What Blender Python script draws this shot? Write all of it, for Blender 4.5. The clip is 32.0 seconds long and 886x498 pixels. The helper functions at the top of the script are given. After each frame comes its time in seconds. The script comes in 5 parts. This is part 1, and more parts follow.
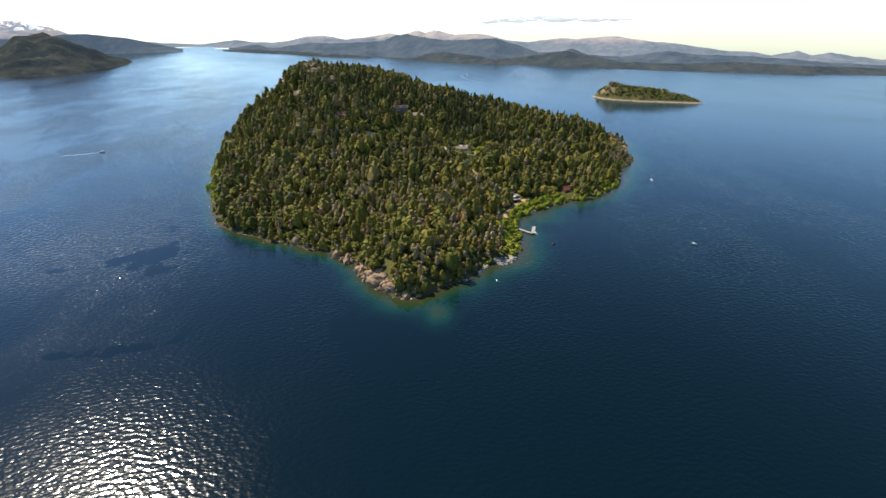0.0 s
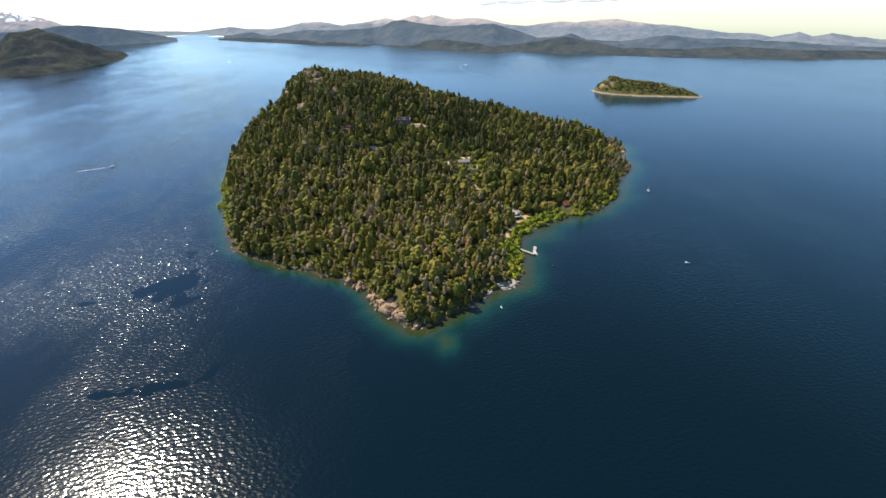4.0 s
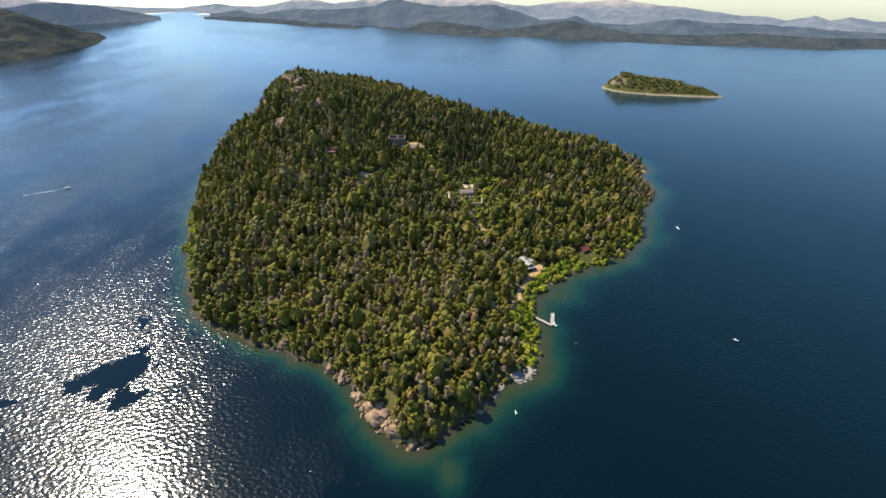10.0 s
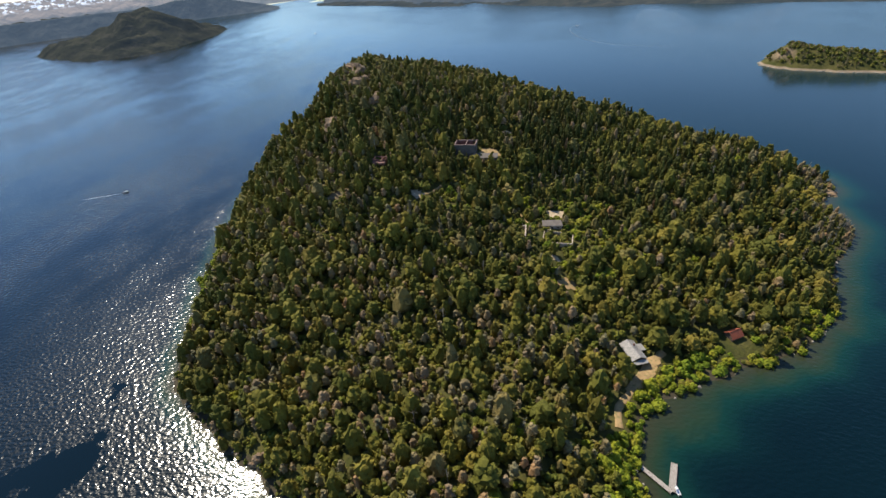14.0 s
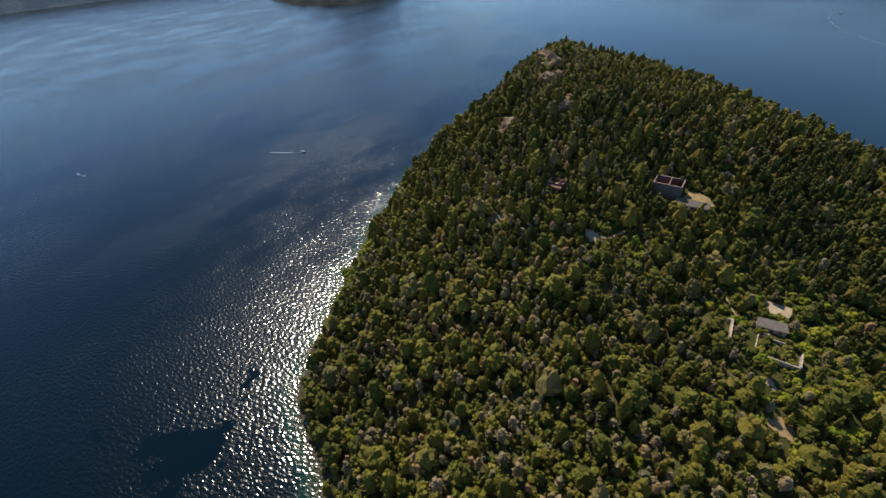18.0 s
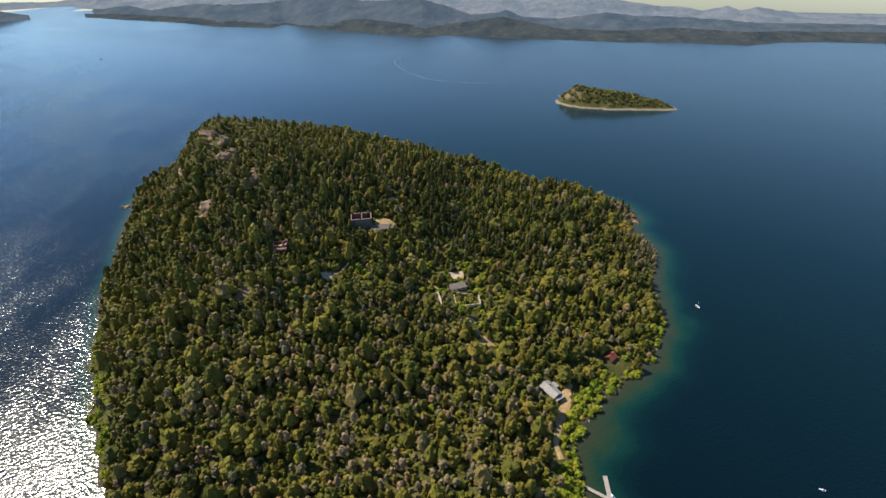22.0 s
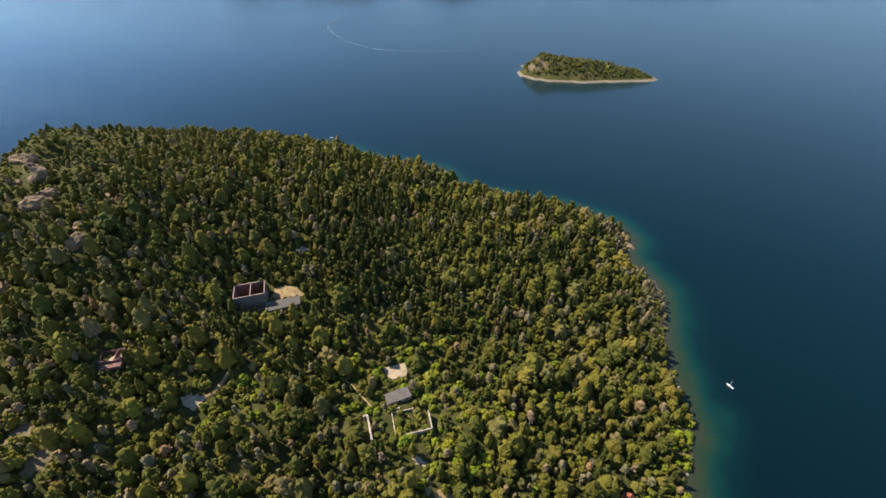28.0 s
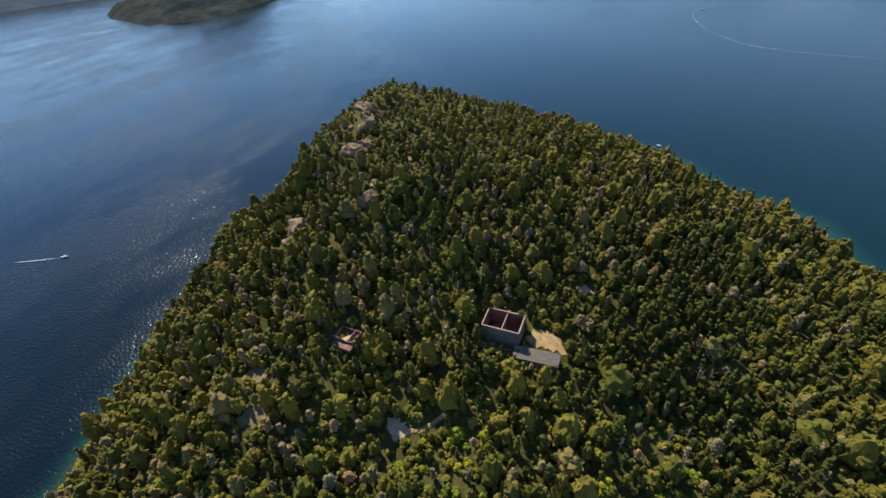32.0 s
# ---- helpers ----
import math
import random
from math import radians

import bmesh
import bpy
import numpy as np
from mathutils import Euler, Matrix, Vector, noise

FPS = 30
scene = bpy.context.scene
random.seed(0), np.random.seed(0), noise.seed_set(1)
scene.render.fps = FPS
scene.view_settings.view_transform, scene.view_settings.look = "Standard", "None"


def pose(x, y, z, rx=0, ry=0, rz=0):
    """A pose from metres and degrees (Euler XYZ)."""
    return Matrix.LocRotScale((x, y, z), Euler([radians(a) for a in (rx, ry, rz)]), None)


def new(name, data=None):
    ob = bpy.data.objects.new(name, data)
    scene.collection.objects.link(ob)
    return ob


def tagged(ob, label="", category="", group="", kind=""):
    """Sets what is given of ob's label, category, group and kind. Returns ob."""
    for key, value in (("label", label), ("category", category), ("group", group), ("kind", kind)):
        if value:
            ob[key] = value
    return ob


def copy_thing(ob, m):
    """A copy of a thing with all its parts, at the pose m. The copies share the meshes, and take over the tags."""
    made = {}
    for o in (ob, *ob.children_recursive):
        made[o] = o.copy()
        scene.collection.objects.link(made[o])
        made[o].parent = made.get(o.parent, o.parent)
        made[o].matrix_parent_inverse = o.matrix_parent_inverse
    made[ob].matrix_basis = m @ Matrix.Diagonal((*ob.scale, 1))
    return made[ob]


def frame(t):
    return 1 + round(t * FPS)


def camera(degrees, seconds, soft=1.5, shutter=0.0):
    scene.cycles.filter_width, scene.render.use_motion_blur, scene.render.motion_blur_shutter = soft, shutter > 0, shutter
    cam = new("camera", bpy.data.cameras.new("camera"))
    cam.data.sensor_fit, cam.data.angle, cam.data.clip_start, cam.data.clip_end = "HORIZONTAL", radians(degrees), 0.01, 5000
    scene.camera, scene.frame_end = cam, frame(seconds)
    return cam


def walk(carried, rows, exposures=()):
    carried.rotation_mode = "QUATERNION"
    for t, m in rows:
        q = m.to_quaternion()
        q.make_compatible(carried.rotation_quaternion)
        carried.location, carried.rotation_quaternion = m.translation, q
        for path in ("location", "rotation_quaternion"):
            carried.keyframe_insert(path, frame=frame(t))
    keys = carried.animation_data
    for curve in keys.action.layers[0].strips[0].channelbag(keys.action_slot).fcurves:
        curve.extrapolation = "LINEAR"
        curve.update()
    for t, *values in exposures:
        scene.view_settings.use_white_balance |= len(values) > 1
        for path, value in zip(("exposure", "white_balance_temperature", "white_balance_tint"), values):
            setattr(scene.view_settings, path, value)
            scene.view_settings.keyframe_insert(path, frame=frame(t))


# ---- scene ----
cam = camera(90.0, 32.0)
# seconds, x, y, z, yaw, pitch, roll
PATH = [
    (0.0, 6.21, 18.67, 136.31, 0.475, -27.122, 0.042),
    (0.5, 5.86, 21.69, 138.80, 0.439, -27.915, -0.005),
    (1.0, 5.05, 24.31, 142.24, 0.213, -28.415, 0.198),
    (1.5, 4.93, 24.28, 146.82, 0.209, -28.739, 0.401),
    (2.0, 4.79, 21.08, 152.47, 0.349, -28.932, 0.607),
    (2.5, 4.32, 16.98, 158.30, 0.403, -29.052, 0.781),
    (3.0, 3.22, 15.03, 163.33, 0.304, -29.234, 0.797),
    (3.5, 2.54, 16.05, 167.05, 0.162, -29.342, 0.831),
    (5.5, 2.21, 30.49, 179.82, -0.113, -30.209, 1.118),
    (6.0, 2.03, 35.36, 182.42, -0.122, -30.357, 0.995),
    (6.5, 1.99, 40.54, 183.90, -0.339, -30.364, 1.211),
    (7.0, 2.02, 45.82, 185.04, -0.446, -30.333, 1.265),
    (7.5, 1.92, 50.99, 186.17, -0.494, -30.310, 1.246),
    (8.0, 1.73, 56.21, 187.57, -0.512, -30.387, 1.209),
    (8.5, 1.48, 61.88, 189.81, -0.488, -30.609, 1.081),
    (9.0, 0.95, 69.39, 192.58, -0.357, -30.861, 0.870),
    (9.5, -0.08, 81.63, 193.82, -0.440, -31.565, 0.661),
    (10.0, 0.06, 96.40, 192.79, -0.270, -32.219, 0.599),
    (10.5, 1.77, 111.29, 190.20, 0.033, -32.658, 0.903),
    (11.0, 4.46, 126.15, 186.81, 0.706, -32.929, 1.333),
    (11.5, 7.81, 140.91, 183.20, 1.672, -33.112, 1.812),
    (12.0, 11.40, 155.52, 180.00, 2.883, -33.306, 2.423),
    (12.5, 15.33, 169.99, 177.31, 4.517, -33.430, 3.243),
    (13.0, 19.12, 184.02, 175.10, 6.398, -33.344, 4.222),
    (13.5, 20.31, 196.68, 173.89, 9.272, -33.407, 4.824),
    (15.5, -6.74, 240.24, 188.49, 22.255, -37.178, 4.180),
    (16.0, -13.55, 246.90, 191.89, 26.075, -37.735, 4.082),
    (16.5, -13.73, 250.65, 191.06, 30.283, -37.203, 4.577),
    (17.0, -14.48, 254.45, 190.20, 33.341, -37.004, 4.575),
    (17.5, -14.97, 257.52, 189.13, 34.695, -36.736, 4.534),
    (18.0, -16.21, 258.32, 189.42, 34.210, -36.721, 4.041),
    (18.5, -19.17, 252.09, 195.15, 30.798, -36.574, 3.446),
    (19.0, -23.39, 239.05, 204.00, 25.016, -36.211, 2.622),
    (19.5, -23.13, 222.97, 211.48, 18.556, -34.976, 2.183),
    (20.0, -20.68, 208.24, 217.39, 13.560, -33.678, 1.680),
    (20.5, -20.22, 191.51, 222.87, 8.021, -32.454, 1.169),
    (21.0, -22.59, 183.93, 226.79, 2.286, -32.062, 0.899),
    (21.5, -28.50, 196.57, 230.23, -3.787, -33.502, 0.737),
    (22.0, -31.93, 211.01, 231.14, -9.921, -34.234, 0.529),
    (22.5, -29.31, 226.99, 228.44, -15.314, -34.884, 0.377),
    (23.0, -24.27, 244.23, 223.44, -20.093, -35.564, 0.295),
    (23.5, -18.39, 261.28, 218.70, -23.790, -36.199, 0.253),
    (24.0, -12.28, 276.42, 217.09, -25.845, -36.950, 0.031),
    (24.5, -8.55, 284.41, 218.31, -27.049, -37.200, -0.101),
    (26.5, -0.35, 301.80, 224.74, -23.211, -37.284, -0.386),
    (27.0, 2.41, 308.94, 224.44, -20.824, -37.613, -0.259),
    (27.5, 6.40, 320.31, 222.14, -18.316, -38.147, 0.141),
    (28.0, 11.06, 334.26, 219.32, -15.504, -39.055, 0.510),
    (28.5, 14.81, 348.58, 217.06, -12.598, -39.992, 0.710),
    (29.0, 17.43, 362.28, 214.23, -9.548, -40.739, 1.059),
    (29.5, 19.31, 375.24, 209.47, -6.066, -41.159, 1.789),
    (30.0, 18.89, 387.15, 204.62, -1.663, -41.136, 2.373),
    (30.5, 14.23, 395.62, 200.08, 4.174, -40.231, 3.120),
    (31.0, 8.31, 400.75, 195.84, 10.080, -39.179, 3.890),
    (31.5, 1.48, 403.70, 192.98, 17.158, -38.178, 4.379),
    (32.0, -8.39, 405.46, 191.17, 22.748, -37.947, 4.895),
]
walk(cam, [(t, pose(x, y, z, 90 + pitch, roll, yaw)) for t, x, y, z, yaw, pitch, roll in PATH], exposures=[(0, 0.75), (1, 0.7), (3, 0.95), (6, 0.65), (8, 0.65), (9, 0.9), (11, 0.75), (13, 0.7), (16, -0.1), (18, 0.1), (19, 0.0), (21, 0.35), (22, 0.5), (23, 1.0), (24, 1.15), (27, 0.65), (28, 0.65), (30, 0.8), (32, 0.5)])

# ---- world and sun ----
SUN_AZ, SUN_EL = 54.0, 49.5   # degrees to the left of +y, degrees above the lake
sun_dir = Vector((-math.sin(radians(SUN_AZ)) * math.cos(radians(SUN_EL)), math.cos(radians(SUN_AZ)) * math.cos(radians(SUN_EL)), math.sin(radians(SUN_EL))))
world = bpy.data.worlds.new("sky")
scene.world = world
world.use_nodes = True
wn = world.node_tree
wn.nodes.clear()
w_out = wn.nodes.new("ShaderNodeOutputWorld")
w_bg = wn.nodes.new("ShaderNodeBackground")
w_sky = wn.nodes.new("ShaderNodeTexSky")
w_sky.sky_type = "NISHITA"
w_sky.sun_disc = False
w_sky.sun_elevation = radians(SUN_EL)
w_sky.sun_rotation = radians(-SUN_AZ)
w_sky.altitude = 800
w_sky.air_density, w_sky.dust_density, w_sky.ozone_density = 1.0, 0.02, 2.2
w_bg.inputs["Strength"].default_value = 0.11
w_tint = wn.nodes.new("ShaderNodeMix")
w_tint.data_type, w_tint.blend_type = "RGBA", "MULTIPLY"
w_tint.inputs[0].default_value = 1.0
w_tint.inputs[7].default_value = (0.85, 0.968, 1.105, 1.0)
wn.links.new(w_sky.outputs[0], w_tint.inputs[6])
wn.links.new(w_tint.outputs[2], w_bg.inputs["Color"])
wn.links.new(w_bg.outputs[0], w_out.inputs["Surface"])
sun_data = bpy.data.lights.new("sun", "SUN")
sun_data.energy, sun_data.angle, sun_data.color = 5.0, radians(0.53), (1.0, 0.91, 0.76)
sun = new("sun", sun_data)
sun.rotation_euler = (-sun_dir).to_track_quat("-Z", "Y").to_euler()
sun.location = sun_dir * 2000


# ---- materials ----
class Nodes:
    """A short way to write node materials."""

    def __init__(self, name):
        self.mat = bpy.data.materials.new(name)
        self.mat.use_nodes = True
        self.tree = self.mat.node_tree
        self.bsdf = self.tree.nodes["Principled BSDF"]

    def node(self, kind, **inputs):
        n = self.tree.nodes.new("ShaderNode" + kind)
        for k, v in inputs.items():
            self.set(n, k.replace("_", " "), v)
        return n

    def set(self, n, key, v):
        sock = n.inputs[key]
        if isinstance(v, bpy.types.NodeSocket):
            self.tree.links.new(v, sock)
        else:
            sock.default_value = v

    def pos(self, stretch=(1, 1, 1)):
        m = self.node("Mapping", Vector=self.node("NewGeometry").outputs["Position"])
        m.inputs["Scale"].default_value = stretch
        return m.outputs[0]

    def local(self):
        return self.node("TexCoord").outputs["Object"]

    def noise(self, scale, detail=3.0, where=None, rough=0.55):
        return self.node("TexNoise", Vector=where or self.pos(), Scale=scale, Detail=detail, Roughness=rough).outputs["Fac"]

    def ramp(self, fac, stops):
        n = self.tree.nodes.new("ShaderNodeValToRGB")
        els = n.color_ramp.elements
        while len(els) < len(stops):
            els.new(0.5)
        for e, (p, c) in zip(els, stops):
            e.position = p
            e.color = (*c, 1) if len(c) == 3 else c
        self.tree.links.new(fac, n.inputs["Fac"])
        return n.outputs["Color"]

    def grey(self, fac, a, b, lo=0.0, hi=1.0):
        n = self.node("MapRange", Value=fac)
        for i, v in zip((1, 2, 3, 4), (a, b, lo, hi)):
            n.inputs[i].default_value = v
        return n.outputs[0]

    def mix(self, fac, a, b, how="MIX"):
        n = self.tree.nodes.new("ShaderNodeMix")
        n.data_type, n.blend_type = "RGBA", how
        for i, v in zip((0, 6, 7), (fac, a, b)):
            if isinstance(v, bpy.types.NodeSocket):
                self.tree.links.new(v, n.inputs[i])
            else:
                n.inputs[i].default_value = v if i == 0 or len(v) == 4 else (*v, 1)
        return n.outputs[2]

    def math(self, how, a, b=0.0):
        n = self.tree.nodes.new("ShaderNodeMath")
        n.operation = how
        for i, v in zip((0, 1), (a, b)):
            if isinstance(v, bpy.types.NodeSocket):
                self.tree.links.new(v, n.inputs[i])
            else:
                n.inputs[i].default_value = v
        return n.outputs[0]

    def bump(self, height, strength, distance):
        b = self.node("Bump", Height=height, Strength=strength, Distance=distance)
        self.set(self.bsdf, "Normal", b.outputs[0])

    def done(self, color, rough=0.8, metal=0.0, spec=0.3):
        self.set(self.bsdf, "Base Color", color if isinstance(color, bpy.types.NodeSocket) else (*color, 1))
        self.set(self.bsdf, "Roughness", rough)
        self.set(self.bsdf, "Metallic", metal)
        self.set(self.bsdf, "Specular IOR Level", spec)
        return self.mat


def worn(name, a, b, scale=0.6, rough=0.8, bump=0.3, metal=0.0, fine=6.0, stain=None, spec=0.3):
    """A surface of two tones in large patches and fine grain, with stains if given."""
    n = Nodes(name)
    big, small = n.noise(scale, 4), n.noise(fine, 3)
    c = n.mix(n.grey(big, 0.35, 0.65), a, b)
    c = n.mix(n.grey(small, 0.3, 0.75, 0.0, 0.35), c, tuple(v * 0.55 for v in a))
    if stain:
        c = n.mix(n.grey(n.noise(scale * 2.3, 5), 0.52, 0.66), c, stain)
    n.bump(small, bump, 0.05)
    return n.done(c, rough, metal, spec)


def foliage(name, dark, light, dry, dryness=0.1):
    """Leaves: tone from tree to tree, from clump to clump and within a clump."""
    n = Nodes(name)
    tint = n.node("Attribute")
    tint.attribute_name = "tint"
    whole = n.math("FRACT", n.math("ADD", tint.outputs["Fac"], n.node("ObjectInfo").outputs["Random"]))
    clump = n.node("NewGeometry").outputs["Random Per Island"]
    c = n.mix(n.math("ADD", n.math("MULTIPLY", whole, 0.52), n.math("MULTIPLY", clump, 0.48)), dark, light)
    c = n.mix(n.grey(n.noise(1.7, 4), 0.35, 0.7, 0.0, 0.5), c, tuple(v * 0.6 for v in dark))
    c = n.mix(n.grey(n.noise(0.02, 3), 0.45, 0.7, 0.0, 0.4), c, tuple(v * 1.1 for v in light))
    c = n.mix(n.grey(n.noise(0.011, 3), 0.48, 0.66, 0.0, 0.55), c, tuple(v * 0.8 for v in dark))
    hue = n.math("FRACT", n.math("MULTIPLY", whole, 7.31))
    c = n.mix(n.grey(hue, 0.62, 0.70, 0.0, 0.42), c, (dark[0] * 0.62, dark[1] * 0.95, dark[2] * 1.1))
    c = n.mix(n.grey(hue, 0.22, 0.12, 0.0, 0.35), c, (light[0] * 0.95, light[1] * 0.74, light[2] * 1.0))
    c = n.mix(n.grey(whole, 1.0 - dryness, 1.0, 0.0, 0.8), c, dry)
    n.bump(n.noise(2.6, 4), 0.9, 0.5)
    n.set(n.bsdf, "Transmission Weight", 0.0)
    return n.done(c, 0.75, 0.0, 0.15)


M_CONIFER = foliage("conifer needles", (0.038, 0.046, 0.009), (0.122, 0.118, 0.022), (0.134, 0.107, 0.044), 0.06)
M_BROAD = foliage("broad leaves", (0.071, 0.068, 0.011), (0.228, 0.196, 0.028), (0.200, 0.150, 0.066), 0.12)
M_DRY = foliage("dry twigs", (0.165, 0.128, 0.060), (0.320, 0.250, 0.125), (0.320, 0.175, 0.075), 0.2)
M_LIME = foliage("bright shore leaves", (0.12, 0.145, 0.010), (0.30, 0.31, 0.022), (0.24, 0.22, 0.03), 0.1)
M_BUSH = foliage("low bush leaves", (0.082, 0.086, 0.013), (0.215, 0.210, 0.028), (0.25, 0.195, 0.060), 0.12)
M_BARK = worn("bark", (0.12, 0.09, 0.065), (0.19, 0.16, 0.13), 1.5, 0.9, 0.6)
M_DEAD = worn("bleached wood", (0.37, 0.32, 0.245), (0.23, 0.20, 0.15), 1.5, 0.85, 0.4)
M_ROCK = worn("tan rock", (0.31, 0.205, 0.115), (0.20, 0.135, 0.08), 0.12, 0.9, 0.9, 0.0, 1.6, (0.10, 0.085, 0.07))
M_GREYROCK = worn("grey rock", (0.32, 0.28, 0.225), (0.22, 0.19, 0.155), 0.2, 0.9, 0.9, 0.0, 1.6, (0.13, 0.11, 0.09))
M_CONCRETE = worn("grey concrete", (0.17, 0.15, 0.13), (0.115, 0.10, 0.09), 0.25, 0.9, 0.4, 0.0, 3.0, (0.09, 0.085, 0.08))
M_RIM = worn("pale wall top", (0.36, 0.25, 0.205), (0.28, 0.20, 0.17), 0.5, 0.9, 0.4)
M_BRICK = worn("red brown brick wall", (0.23, 0.115, 0.09), (0.17, 0.09, 0.075), 0.5, 0.9, 0.5, 0.0, 4.0, (0.22, 0.15, 0.13))
M_PALEWALL = worn("pale ruined wall", (0.52, 0.42, 0.33), (0.40, 0.32, 0.25), 0.5, 0.9, 0.5, 0.0, 3.0, (0.25, 0.20, 0.16))
M_SLATE = worn("grey roof", (0.17, 0.145, 0.12), (0.12, 0.10, 0.085), 0.5, 0.7, 0.3)
M_EARTH = worn("bare sandy earth", (0.42, 0.285, 0.135), (0.30, 0.20, 0.095), 0.25, 0.95, 0.5, 0.0, 2.0, (0.20, 0.17, 0.07))
M_DUST = worn("brown bare slope", (0.23, 0.165, 0.09), (0.16, 0.115, 0.06), 0.25, 0.95, 0.5, 0.0, 2.0, (0.10, 0.10, 0.035))
M_PALE = worn("pale broken stone", (0.50, 0.39, 0.255), (0.36, 0.265, 0.16), 0.4, 0.95, 0.6, 0.0, 2.0, (0.28, 0.23, 0.16))
M_TIN = worn("pale metal roof", (0.30, 0.285, 0.265), (0.22, 0.21, 0.20), 0.7, 0.62, 0.1, 0.0, 5.0, (0.38, 0.35, 0.32))
M_RED = worn("red roof sheet", (0.36, 0.095, 0.045), (0.26, 0.075, 0.04), 0.8, 0.6, 0.2)
M_WHITE = worn("white paint", (0.78, 0.78, 0.76), (0.68, 0.68, 0.66), 0.8, 0.45, 0.05)
M_PLANK = worn("weathered planks", (0.42, 0.37, 0.32), (0.31, 0.27, 0.23), 1.2, 0.85, 0.3)
M_TIMBER = worn("brown timber", (0.15, 0.10, 0.07), (0.11, 0.075, 0.05), 1.0, 0.8, 0.3)
M_GLASS = Nodes("window glass").done((0.02, 0.025, 0.03), 0.08, 0.0, 0.6)
M_DARK = worn("dark rubber and shaded openings", (0.02, 0.02, 0.02), (0.035, 0.035, 0.035), 1.0, 0.7, 0.1)
M_BLUE = worn("blue canvas", (0.05, 0.10, 0.22), (0.04, 0.08, 0.18), 1.0, 0.8, 0.1)
M_WAKE = worn("old wake", (0.17, 0.23, 0.29), (0.03, 0.055, 0.085), 0.05, 0.5, 0.2)
M_FOAM = worn("white foam", (0.75, 0.78, 0.80), (0.45, 0.55, 0.62), 0.4, 0.7, 0.2)


def ground_material(name="forest floor", foot=(0.060, 0.050, 0.032), top=0.5):
    n = Nodes(name)
    sep = n.node("SeparateXYZ", Vector=n.node("NewGeometry").outputs["Position"])
    c = n.mix(n.grey(n.noise(0.09, 4), 0.38, 0.62), (0.050, 0.055, 0.014), (0.10, 0.090, 0.028))
    c = n.mix(n.grey(n.noise(0.6, 4), 0.45, 0.7, 0, 0.6), c, (0.035, 0.035, 0.018))
    up = n.node("SeparateXYZ", Vector=n.node("NewGeometry").outputs["Normal"]).outputs["Z"]
    rock = n.mix(n.grey(n.noise(0.3, 5), 0.4, 0.6), (0.33, 0.23, 0.15), (0.20, 0.15, 0.11))
    c = n.mix(n.grey(up, 0.74, 0.64), c, rock)
    low = n.math("ADD", sep.outputs["Z"], n.math("MULTIPLY", n.noise(0.15, 3), -1.6))
    c = n.mix(n.grey(low, top, top - 0.5), c, foot)
    n.bump(n.noise(0.8, 5), 0.8, 0.6)
    return n.done(c, 0.95, 0.0, 0.1)


M_GROUND = ground_material()
M_ISLET = ground_material("islet ground", (0.26, 0.20, 0.135), 1.6)


